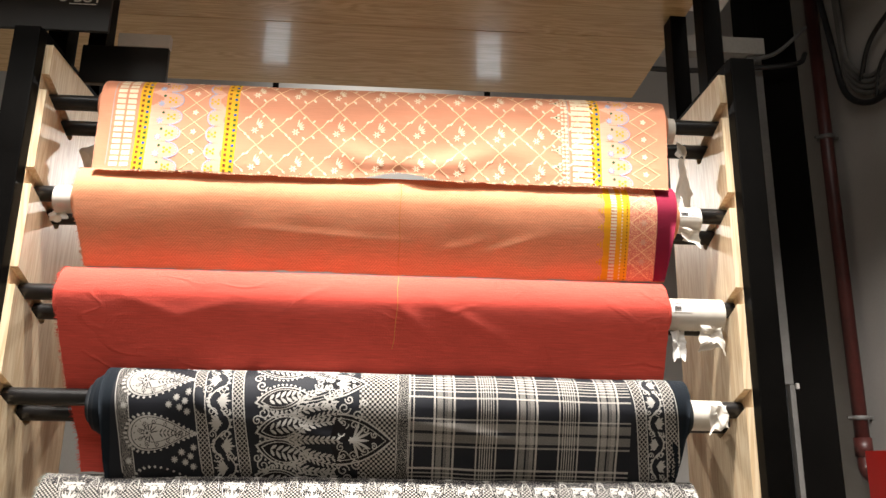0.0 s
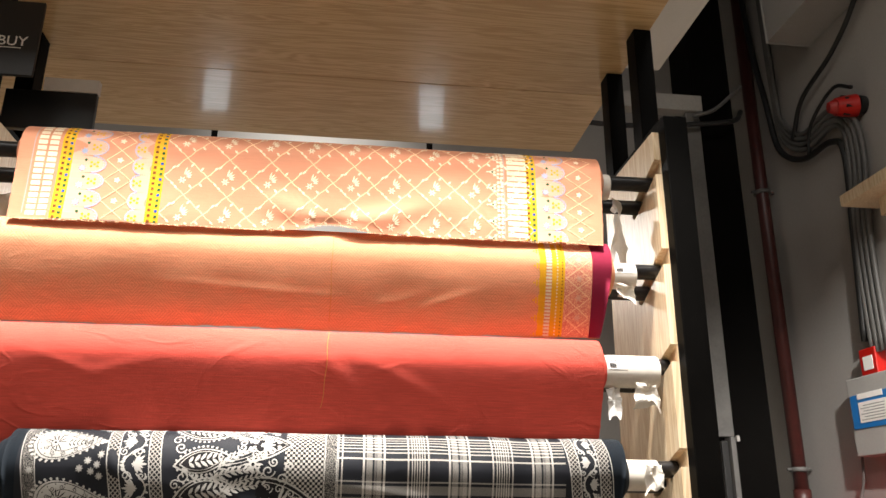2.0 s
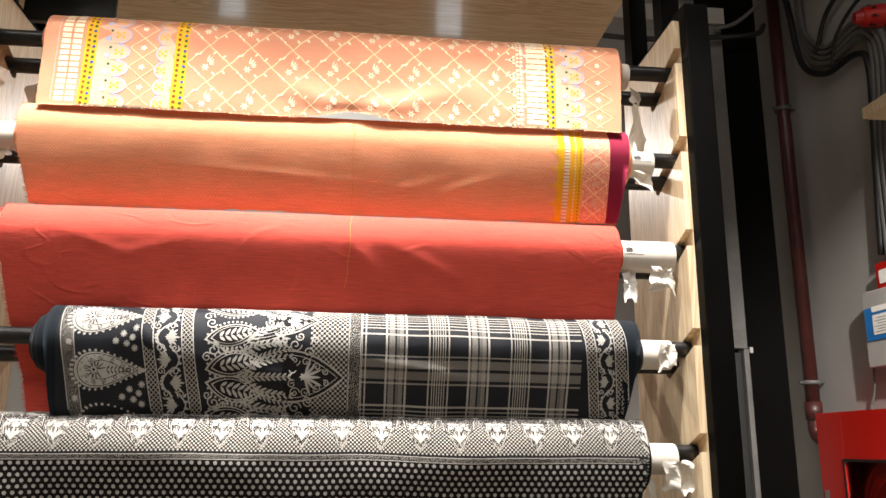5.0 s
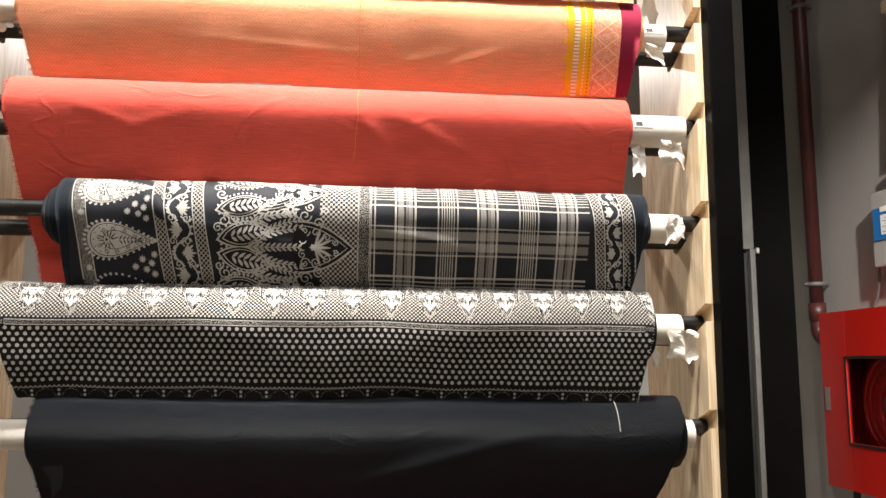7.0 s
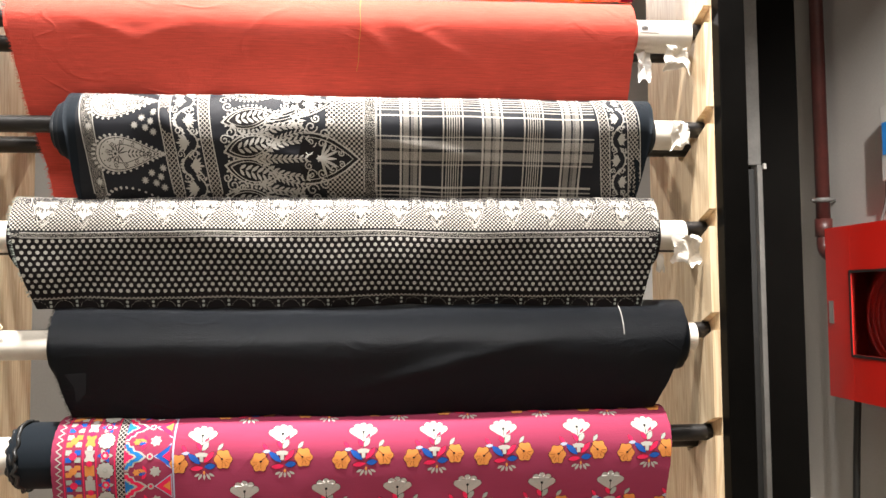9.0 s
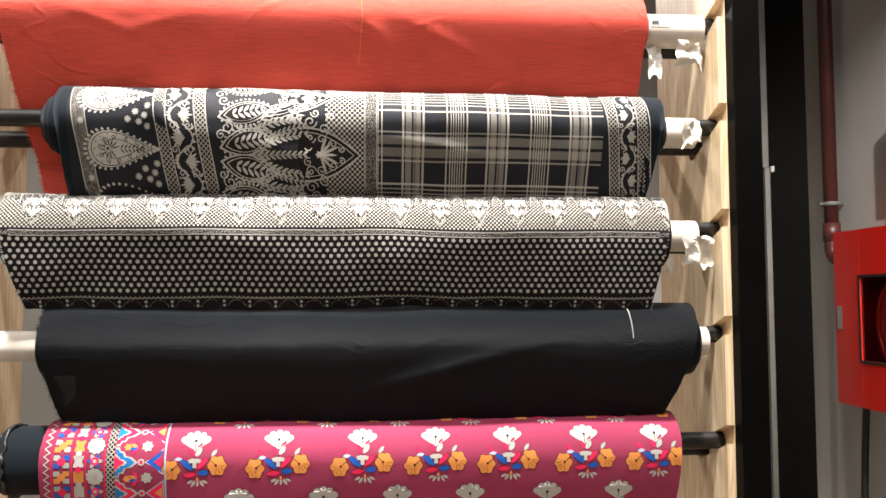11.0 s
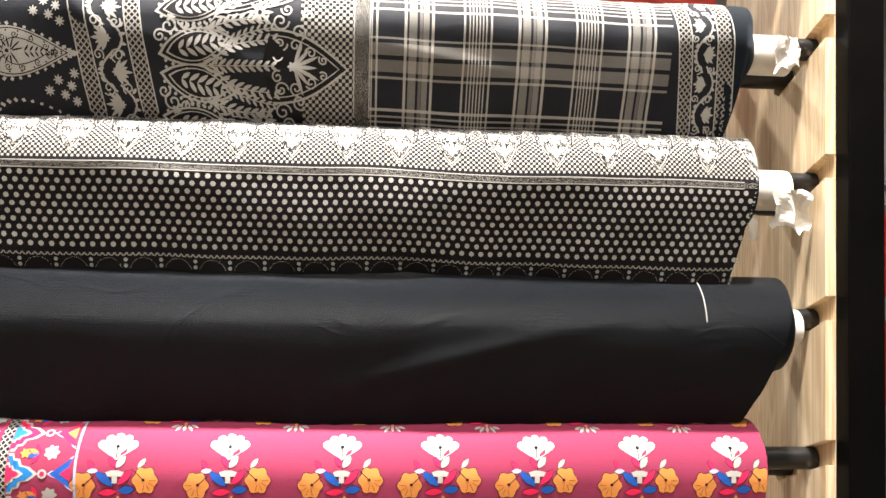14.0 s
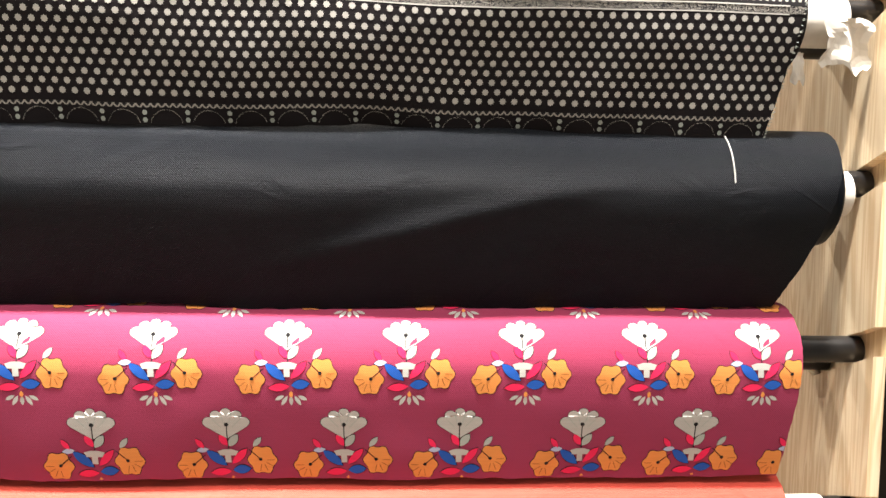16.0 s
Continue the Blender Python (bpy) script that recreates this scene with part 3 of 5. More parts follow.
R4 = Roll(4, 0.062, (-0.474, -0.458), (0.543, 0.520), 0.128, lean=0.055, wave=0.0052, warp=0.005,
          folds=[(-0.30, 0.10, 0.05, 0.014, 0.9, 0.006), (0.16, 0.14, 0.10, 0.012, 0.15, 0.005), (-0.10, 0.15, 0.12, 0.015, 0.2, 0.006)])
roll4 = roll_thing(R4, "black fabric roll with white paisley panels and plaid", PLAID, NAVY, core=(0.30, 0.615, 0.027), bolt=(-0.474, 0.524), grow=0.010)
R5 = Roll(5, 0.068, (-0.558, -0.520), (0.547, 0.518), 0.128, lean=0.036, wave=0.0048, warp=0.006, folds=[(-0.28, 0.10, 0.18, 0.03, 0.2, 0.005), (0.25, 0.11, 0.15, 0.03, -0.2, 0.005)])
roll5 = roll_thing(R5, "black and white dotted fabric roll with lace border", BLACKDOT, core=(-0.598, 0.612, 0.0275))
R6 = Roll(6, 0.068, (-0.490, -0.462), (0.596, 0.540), 0.125, lean=0.045, wave=0.0022, folds=[(0.15, 0.15, 0.16, 0.012, -0.25, 0.004), (-0.2, 0.05, 0.3, 0.006, 0.03, 0.0015)])
roll6 = roll_thing(R6, "plain black cotton fabric roll with pale thread", BLACK, core=(-0.640, 0.628, 0.0255))
R7 = Roll(7, 0.064, (-0.480, -0.480), (0.560, 0.548), 0.120, lean=0.028, wave=0.0016)
roll7 = roll_thing(R7, "magenta fabric roll with printed flowers and embroidered border", PINK, NAVY, core=(-0.600, -0.30, 0.031), bolt=(-0.545, 0.552))
R8 = Roll(8, 0.064, (-0.520, -0.520), (0.556, 0.548), 0.120, lean=0.05, wave=0.0016)
roll8 = roll_thing(R8, "plain coral red fabric roll under the magenta one", CORAL, core=(0.30, 0.62, 0.028))

# ---- print of the peach roll ----
pr = Print(R1)


def u1(px):
    return -0.543 + (px - 172) * 0.001063


VE = R1.v1 - 0.002
for a, b in ((198, 242), (1000, 1036)):
    pr.line([(u1(a), v * 0.01 - 0.05) for v in range(40)], 0.0015, P_WHITE)
    cols = 3
    w = (u1(b) - u1(a)) / cols
    v = -0.05
    while v < VE:
        for c in range(cols - (1 if a < 500 else 0)):
            uu = u1(a) + 0.006 + c * w * (1.25 if a < 500 else 1)
            pr.shape([(uu, v), (uu + w * 0.98, v), (uu + w * 0.98, v + 0.0085), (uu, v + 0.0085)], P_CREAM, 2)
        v += 0.0115
for a, b in ((242, 262), (392, 414), (1037, 1058)):
    pr.band(u1(a), u1(b), -0.05, VE, P_YELLOW, 1)
    v, i = -0.05, 0
    while v < VE:
        pr.shape([(u1(a) + 0.004, v), (u1(a) + 0.009, v), (u1(a) + 0.009, v + 0.005), (u1(a) + 0.004, v + 0.005)], P_BROWN, 3)
        pr.shape([(u1(b) - 0.008, v + 0.002), (u1(b) - 0.003, v + 0.002), (u1(b) - 0.003, v + 0.007), (u1(b) - 0.008, v + 0.007)], P_GREEN if i % 3 else P_BLUE, 3)
        v, i = v + 0.0105, i + 1
for a, b, flip in ((262, 318, 1), (362, 392, -1), (1058, 1112, 1)):
    base, tip = (u1(a), u1(b)) if flip > 0 else (u1(b), u1(a))
    depth = tip - base
    v = -0.05
    while v < VE + 0.01:
        arc = [(base + depth * (0.62 + 0.38 * math.cos(t)), v + 0.016 * math.sin(t)) for t in [(-0.5 + i / 10) * math.pi for i in range(11)]]
        pr.shape([(base, v - 0.0175), *arc, (base, v + 0.0175)], P_LILAC, 1, 0.006)
        pr.line(arc, 0.0018, P_SKY, 3)
        for t in range(-4, 5):
            ang = t * 0.36
            pr.dot(base + depth * (0.55 + 0.38 * math.cos(ang)), v + 0.0155 * math.sin(ang), 0.0011, P_SKY, 3, 6)
        if abs(depth) > 0.04:
            pr.petals(base + depth * 0.32, v + 0.008, 0.0075, 7, P_SKY, 3, 0.6)
            pr.dot(base + depth * 0.40, v - 0.0085, 0.0028, P_GREEN, 3, 6)
        for du, dv in ((0, 0), (0.0055, 0.004), (-0.0055, 0.004), (0.0055, -0.004), (-0.0055, -0.004)):
            pr.dot(base + depth * 0.66 + du, v + dv, 0.0025, P_YELLOW, 3, 6)
        v += 0.034
for a, b, step in ((318, 362, 0.040), (1112, 1162, 0.036)):
    lo, hi = u1(a), u1(b)
    v = -0.05
    while v < VE:
        for s in (0, 1):
            pr.line([(lo + (hi - lo) * (i / 8 if s else 1 - i / 8), v + step * i / 8) for i in range(9)], 0.0016, P_PALEPEACH, 3)
        pr.petals((lo + hi) / 2, v, 0.0065, 5, P_CREAM, 3, 0.5)
        v += step
D = 0.0755
u, col = u1(414), 0
while u < u1(985):
    for row in range(-1, 5):
        vc = 0.060 + row * 0.074
        for s in (-1, 1):
            pts = [(u + D * i / 12, vc + s * 0.037 * (1 - 2 * abs(i / 12 - 0.5)) + 0.0012 * math.sin(i * 2.1)) for i in range(13)]
            pr.line(pts, 0.0022, P_PALEPEACH, 2)
            for i in (2, 4, 8, 10):
                pr.leaf(pts[i][0], pts[i][1], 0.009, 0.0042, (0.9 if i % 4 else -2.2) * s, P_CREAM, 3)
        fu, fv = u + D / 2, vc
        pr.petals(fu - 0.005, fv + 0.008, 0.0080, 6, P_CREAM, 3, 0.65)
        pr.dot(fu - 0.005, fv + 0.008, 0.0012, P_BROWN, 4, 6)
        for j in range(5):
            ang = -1.45 + 0.34 * j
            pr.leaf(fu - 0.003 + 0.0045 * math.cos(ang), fv + 0.002 + 0.0045 * math.sin(ang), 0.0165 - 0.0018 * j, 0.0032, ang + 0.12, P_CREAM, 3)
    u, col = u + D, col + 1
v = -0.045
while v < VE:
    base = u1(1000)
    for du, w in ((0.000, 0.006), (0.007, 0.0055), (0.014, 0.005), (0.021, 0.0045), (0.028, 0.0035)):
        for dv in ((-0.012, -0.004, 0.004, 0.012) if du < 0.010 else (-0.006, 0.0, 0.006) if du < 0.02 else (0.0,)):
            pr.dot(base - 0.004 - du, v + dv, w * 0.55, P_CREAM, 3, 6)
    pr.dot(base - 0.022, v, 0.0022, P_GREEN, 4, 6)
    for s in (-1, 1):
        pr.line([(base - 0.030 + 0.026 * i / 6, v + s * 0.017 * (i / 6) ** 1.5) for i in range(7)], 0.0015, P_CREAM, 3)
    v += 0.034
pr.build(roll1)

# ---- border of the orange roll ----
pr = Print(R2)


def u2(px):
    return -0.566 + (px - 125) * 0.00103


VE = R2.v1 - 0.002
pr.band(u2(1160), u2(1206), -0.055, VE, MAROON, 2)
pr.band(u2(1110), u2(1160), -0.055, VE, P_PINKLACE, 1)
pr.band(u2(1086), u2(1110), -0.055, VE, P_YELLOW, 1)
v, i = -0.05, 0
while v < VE:
    pr.dot(u2(1096), v, 0.0016, P_CREAM, 3, 6)
    pr.dot(u2(1105), v + 0.002, 0.0013, P_BROWN, 3, 6)
    pr.shape([(u2(1086), v), (u2(1086) - 0.012, v + 0.0005), (u2(1086) - 0.012, v + 0.0035), (u2(1086), v + 0.004)], P_CREAM, 2)
    v, i = v + 0.0058, i + 1
v = -0.05
while v < VE:
    for r in range(5):
        for c in range(-(4 - r), 5 - r):
            pr.dot(u2(1074) - 0.0052 * r, v + c * 0.0035, 0.0020, P_YELLOW, 3, 6)
    v += 0.030
pr.band(u2(1064), u2(1074), -0.055, VE, P_YELLOW, 1)
v = -0.05
while v < VE:
    pr.petals(u2(1136), v, 0.0075, 6, P_LILAC, 3, 0.6)
    for s in (0, 1):
        pr.line([(u2(1112) + 0.046 * (i / 6 if s else 1 - i / 6), v + 0.034 * i / 6) for i in range(7)], 0.0013, P_PALEPEACH, 3)
    v += 0.034
pr.build(roll2)

# ---- panels of the paisley and plaid roll ----
pr = Print(R4)


def u4(px):
    return -0.497 + (px - 88) * 0.000973


VE = R4.v1 - 0.002
skew = lambda v: 0.012 * max(0.0, v - 0.04) / 0.1
pr.band(u4(88), u4(135), -0.06, VE, NAVY, 1)
pr.band(u4(1123), u4(1165), -0.06, VE, NAVY, 1)
pr.band(u4(136), u4(157), -0.06, VE, P_GRAIN, 1, edge=skew)
for a, b in ((270, 289), (335, 354), (1046, 1064), (1099, 1122)):
    pr.band(u4(a), u4(b), -0.06, VE, P_ROPE, 1, edge=skew)
    for e in (a, b):
        pr.line([(u4(e) + skew(v / 100 - 0.06), v / 100 - 0.06) for v in range(28)], 0.0016, P_WHITE, 3)
pr.band(u4(627), u4(647), -0.06, VE, P_GRAIN, 1)
pr.band(u4(560), u4(627), -0.06, VE, P_CHECK, 1)
for e in (136, 157, 627, 647):
    pr.line([(u4(e) + (skew(v / 100 - 0.06) if e < 200 else 0), v / 100 - 0.06) for v in range(28)], 0.0013, P_WHITE, 3)
for a, b, seed in ((290, 334, 0.0), (1065, 1098, 0.02)):
    v, i = -0.05 + seed, 0
    mid, half = (u4(a) + u4(b)) / 2, (u4(b) - u4(a)) / 2
    while v < VE + 0.02:
        s = 1 if i % 2 else -1
        k = skew(v)
        pr.line([(mid + k + s * half * 0.75 * math.sin(math.pi * t / 10), v - 0.022 + 0.044 * t / 10) for t in range(11)], 0.0024, P_WHITE, 2)
        # lotus head with seven petals, facing inward
        for t in range(7):
            pr.leaf(mid + k - s * half * 0.02, v, half * (0.95 if t % 2 else 0.75), 0.0046, (math.pi if s > 0 else 0.0) + 0.36 * (t - 3), P_WHITE, 3)
        pr.petals(mid + k - s * half * 0.05, v, half * 0.24, 6, P_WHITE, 4, 0.5)
        for t in range(4):
            pr.leaf(mid + k + s * half * 0.60, v - 0.012 + 0.008 * t, half * 0.40, 0.0040, (0 if s > 0 else math.pi) + 0.6 * (t - 1.5), P_WHITE, 3)
        pr.curl(mid + k + s * half * 0.45, v + 0.018, half * 0.40, 0.4 * i, s, P_WHITE, 0.0017)
        pr.curl(mid + k - s * half * 0.62, v + 0.018, half * 0.32, 1.4 * i, -s, P_WHITE, 0.0017)
        v, i = v + 0.036, i + 1


def paisley(u, v, length, height):
    def ring(f):
        pts = []
        for i in range(36):
            t = 2 * math.pi * i / 36
            x = math.cos(t)
            y = math.sin(t) * math.sin(t / 2) ** 1.35
            pts.append((u + f * length / 2 * x, v + f * height * 0.62 * y))
        return pts
    rim, far = ring(0.99), ring(1.10)
    for i in range(1, 36):
        pr.line([rim[i], far[i]], 0.0036, P_WHITE, 3)
    pr.shape(ring(0.96), P_WHITE, 3, 0.006)
    for f, w in ((0.87, 0.0012), (0.50, 0.0010)):
        pr.line(ring(f), w, P_BLACK, 4, closed=True)
    for a, b in ring(0.78)[2::2]:
        pr.dot(a, b, 0.0011, P_BLACK, 4, 6)
    for i, (a, b) in enumerate(ring(0.63)):
        if i % 3 == 1:
            pr.curl(a, b, 0.0040, i, 1 if i % 2 else -1, P_BLACK, 0.0010, 4)
    for i in range(11):
        turn = math.pi * (0.2 + 0.16 * i)
        pr.leaf(u - length * 0.17, v, height * 0.26, 0.0019, turn + 0.4, P_BLACK, 4)
    for i in range(6):
        for e in (-1, 1):
            pr.leaf(u + length * (-0.02 + 0.055 * i), v, 0.0090 - 0.0009 * i, 0.0022, e * 0.95, P_BLACK, 4)
    pr.petals(u - length * 0.20, v, height * 0.10, 8, P_WHITE, 5, 0.4)
    pr.dot(u - length * 0.20, v, height * 0.035, P_BLACK, 6)


for i, vc in enumerate((-0.030, 0.060, 0.148, 0.232)):
    k = skew(vc)
    paisley(u4(208) + k, vc, 0.112, 0.066)
    for du, dv in ((0.030, 0.030), (0.045, 0.036), (0.018, 0.042), (0.036, 0.046), (0.049, 0.053), (0.050, 0.022), (-0.056, 0.044)):
        pr.petals(u4(212) + k + du, vc + dv, 0.0064, 8, P_WHITE, 3, 0.55)

A = u4(368)


def fern(x0, y0, x1, y1, pairs, length, bow):
    """A stem with paired leaflets, from (x0, y0) to (x1, y1)."""
    d = math.atan2(y1 - y0, x1 - x0)
    pts = [(x0 + (x1 - x0) * t / pairs - bow * math.sin(d) * math.sin(math.pi * t / pairs), y0 + (y1 - y0) * t / pairs + bow * math.cos(d) * math.sin(math.pi * t / pairs)) for t in range(pairs + 1)]
    pr.line(pts, 0.0013, P_WHITE, 4)
    for q, (a, b) in enumerate(pts[1:]):
        for e in (-1, 1):
            pr.leaf(a, b, length * (1 - 0.4 * q / pairs), length * 0.27, d + e * 0.62, P_WHITE, 5)


def lobe(u0, tip, vt, half):
    """A pointed lobe filled with scrolls, its tip to the checks."""
    edge = [(u0 + (tip - u0) * (1 - abs(t / 10 - 1)) ** 0.85, vt + half * math.sin(math.pi / 2 * (t / 10 - 1))) for t in range(21)]
    pr.shape(edge + [(u0 - 0.012, vt)], P_BLACK, 2, 0.006)
    pr.line(edge, 0.0026, P_WHITE, 4)
    pr.line([(u0 + (a - u0) * 0.90 - 0.001, vt + (b - vt) * 0.84) for a, b in edge], 0.0013, P_WHITE, 4)
    span = tip - u0
    for q in range(7):
        pr.leaf(u0 + span * 0.30, vt, span * (0.30 if q % 2 else 0.36), 0.0046, 0.42 * (q - 3), P_WHITE, 5)
    pr.petals(u0 + span * 0.28, vt, span * 0.07, 6, P_WHITE, 5, 0.4)
    for q, (x, y, r) in enumerate(((0.12, 0.62, 0.10), (0.32, 0.58, 0.09), (0.52, 0.40, 0.08), (0.68, 0.22, 0.06), (0.08, 0.28, 0.08))):
        for e in (-1, 1):
            pr.curl(u0 + span * x, vt + e * half * y, span * r, 1.3 * q, e * (1 if q % 2 else -1), P_WHITE, 0.0019, 5)


def beaded_leaf(x, y, length, width, turn):
    c, sn = math.cos(turn), math.sin(turn)
    for f, m, layer in ((1.0, P_WHITE, 3), (0.90, P_BLACK, 4), (0.78, P_WHITE, 5), (0.72, P_BLACK, 6)):
        pr.leaf(x + c * length * 0.5 * (1 - f), y + sn * length * 0.5 * (1 - f), length * f, width * f, turn, m, layer, 9)
    for t in range(1, 13):
        f = t / 13
        for e in (-1, 1):
            w = e * width * 0.61 * math.sin(math.pi * f) ** 0.8
            pr.dot(x + c * length * f - sn * w, y + sn * length * f + c * w, 0.0021, P_WHITE, 4, 6)
    for t in range(1, 7):
        f = 0.18 + 0.10 * t
        for e in (-1, 1):
            pr.leaf(x + c * length * f, y + sn * length * f, width * 0.40 * math.sin(math.pi * f), 0.0050, turn + e * 0.8, P_WHITE, 7)


for vc in (-0.035, 0.155):
    k = skew(vc) * 0.5
    lobe(A + 0.150, A + 0.244, vc, 0.042)
    lobe(A + 0.132, A + 0.198, vc - 0.094, 0.026)
    fern(A + k + 0.050, vc, A + 0.150, vc, 10, 0.0150, 0.0)
    for s in (-1, 1):
        beaded_leaf(A + k + 0.006, vc + s * 0.010, 0.096, 0.042, s * 0.22)
        beaded_leaf(A + k + 0.004, vc + s * 0.058, 0.092, 0.038, s * 0.20)
        fern(A + k + 0.060, vc + s * 0.008, A + 0.152, vc + s * 0.030, 9, 0.0160, s * 0.006)
        fern(A + k + 0.058, vc + s * 0.034, A + 0.142, vc + s * 0.052, 8, 0.0155, s * 0.008)
        fern(A + k + 0.070, vc + s * 0.048, A + 0.128, vc + s * 0.084, 7, 0.0140, s * 0.005)
        fern(A + k + 0.078, vc + s * 0.020, A + 0.150, vc + s * 0.044, 8, 0.0120, s * 0.004)
        fern(A + k + 0.030, vc + s * 0.036, A + 0.085, vc + s * 0.040, 6, 0.0110, 0.0)
        pr.petals(A + 0.137, vc + s * 0.062, 0.0170, 8, P_WHITE, 6, 0.72)
        pr.dot(A + 0.137, vc + s * 0.062, 0.0028, P_BLACK, 7)
        for q in range(6):
            pr.line([(A + 0.098 + 0.040 * t / 6, vc + s * (0.052 + 0.0055 * q + 0.010 * (t / 6) ** 2)) for t in range(7)], 0.0018, P_WHITE, 4, taper=True)
        for q, (x, y, r) in enumerate(((0.162, 0.052, 0.0110), (0.184, 0.040, 0.0095), (0.152, 0.076, 0.0085), (0.170, 0.066, 0.0075), (0.020, 0.042, 0.0110), (0.010, 0.030, 0.0080), (0.014, 0.088, 0.0100), (0.036, 0.046, 0.0070), (0.196, 0.060, 0.0070), (0.118, 0.090, 0.0080))):
            pr.curl(A + k * (x < 0.1) + x, vc + s * y, r, 1.1 * q, s * (1 if q % 2 else -1), P_WHITE, 0.0022)
        pr.petals(A + k + 0.024, vc + s * 0.052, 0.0060, 5, P_WHITE, 5, 0.5)
pr.build(roll4)

# ---- dots and lace border of the black and white roll ----
pr = Print(R5)
tip, V0, VS = 0.098, 0.478, 0.0653
pr.band(-0.575, 0.56, -0.07, 0.1020, P_FINECHECK, 1)
pr.band(-0.575, 0.56, -0.07, 0.046, P_LACE, 2)
pr.band(-0.575, 0.56, 0.1020, 0.1060, P_BLACK, 2)
pr.band(-0.575, 0.56, 0.1065, 0.1140, P_GRAIN, 2)
for v in (0.1062, 0.1145):
    pr.line([(-0.575 + 0.02 * i, v) for i in range(58)], 0.0012, P_WHITE, 4)
for i in range(-1, 17):
    c = V0 - VS * (i - 1)
    shield = [(-0.020, 0.040), (-0.021, 0.056), (-0.017, 0.071), (-0.009, 0.087), (0, tip), (0.009, 0.087), (0.017, 0.071), (0.021, 0.056), (0.020, 0.040)]
    pr.shape([(c + a, b) for a, b in shield], P_WHITE, 2, 0.006)
    pr.line([(c + a * 0.92, 0.068 + (b - 0.068) * 0.92) for a, b in shield], 0.0012, P_BLACK, 4)
    pr.shape([(c + a * 0.80, 0.066 + (b - 0.066) * 0.82) for a, b in shield], P_LACE, 3, 0.006)
    pr.leaf(c, 0.085, 0.028, 0.0046, -math.pi / 2, P_WHITE, 5)
    for q, (a, ln) in enumerate(((0.34, 0.027), (0.62, 0.023), (0.92, 0.018), (1.25, 0.012))):
        for e in (-1, 1):
            pr.leaf(c, 0.084 - 0.0030 * q, ln * 0.9, 0.0034, -math.pi / 2 + e * a, P_WHITE, 5)
    pr.petals(c, 0.054, 0.0075, 7, P_WHITE, 5, 0.35)
    for s in (-1, 1):
        pr.curl(c + s * 0.0135, 0.053, 0.0042, 0.5, s, P_WHITE, 0.0020, 5)
        pr.curl(c + s * 0.008, 0.046, 0.0040, 2.5, -s, P_WHITE, 0.0020, 5)
        pr.curl(c + s * 0.019, 0.034, 0.0065, 2.0, -s, P_BLACK, 0.0026, 4)
        pr.curl(c + s * 0.008, 0.030, 0.0055, 2.0, s, P_BLACK, 0.0024, 4)
        pr.line([(c + s * (0.021 + 0.0115 * t / 8), 0.062 - 0.030 * math.sin(math.pi / 2 * t / 8)) for t in range(9)], 0.0020, P_BLACK, 3)
        pr.line([(c + s * (0.024 + 0.0085 * t / 8), 0.056 - 0.030 * math.sin(math.pi / 2 * t / 8)) for t in range(9)], 0.0012, P_WHITE, 4)
    pr.petals(c + VS / 2, 0.018, 0.0075, 6, P_WHITE, 4, 0.4)
    pr.petals(c, 0.014, 0.0060, 6, P_BLACK, 4, 0.6)
row, v = 0, 0.1200
while v < 0.212:
    u = -0.57 + (row % 2) * 0.0061
    while u < 0.56:
        du, dv = 0.0004 * noise.noise((u * 90, v * 90, 1)), 0.0004 * noise.noise((u * 90, v * 90, 5))
        pr.petals(u + du, v + dv, 0.0035, 8, P_WHITE, 2, 0.22)
        u += 0.0122
    v, row = v + 0.0093, row + 1
pr.band(-0.575, 0.56, 0.2135, 0.2175, P_ROPE, 1)
for i in range(28):
    c = -0.56 + i * 0.042
    pr.petals(c, 0.236, 0.0185, 11, P_LACE, 2, 0.2)
    pr.line([(c + 0.0165 * math.cos(math.pi * (1 + t / 12)), 0.236 + 0.0165 * math.sin(math.pi * (1 + t / 12))) for t in range(13)], 0.0010, P_GRAIN, 3)
    pr.dot(c + 0.021, 0.222, 0.0026, P_GREY, 2, 6)
    pr.dot(c + 0.021, 0.229, 0.0026, P_GREY, 2, 6)
pr.build(roll5)

# ---- thin spots and twine on the black roll ----
pr = Print(R6)
THIN = worn("worn_thin_black", srgb("#1e2024"), 0.3)
pr.shape([(-0.464, 0.152), (-0.430, 0.150), (-0.434, 0.185), (-0.452, 0.205)], THIN, 1)
pr.build(roll6, "thin_patch", "greyish sheer spot near the edge")
x, yy, zz = -0.610, R6.yc, R6.zc
part("twine", bent([(x, yy, zz + 0.028), (x + 0.02, yy - 0.02, zz + 0.040), (x + 0.034, yy - 0.028, zz + 0.030), (x + 0.012, yy - 0.022, zz + 0.029), (x - 0.018, yy - 0.018, zz + 0.046), (x - 0.034, yy - 0.022, zz + 0.034), (x, yy - 0.016, zz + 0.028), (x + 0.010, yy - 0.027, zz + 0.006), (x + 0.004, yy - 0.029, zz - 0.012)], 0.0011, 6), P_CREAM, roll6, "knotted pale twine round the tube", smooth=True)

# ---- flowers and border of the magenta roll ----
pr = Print(R7)


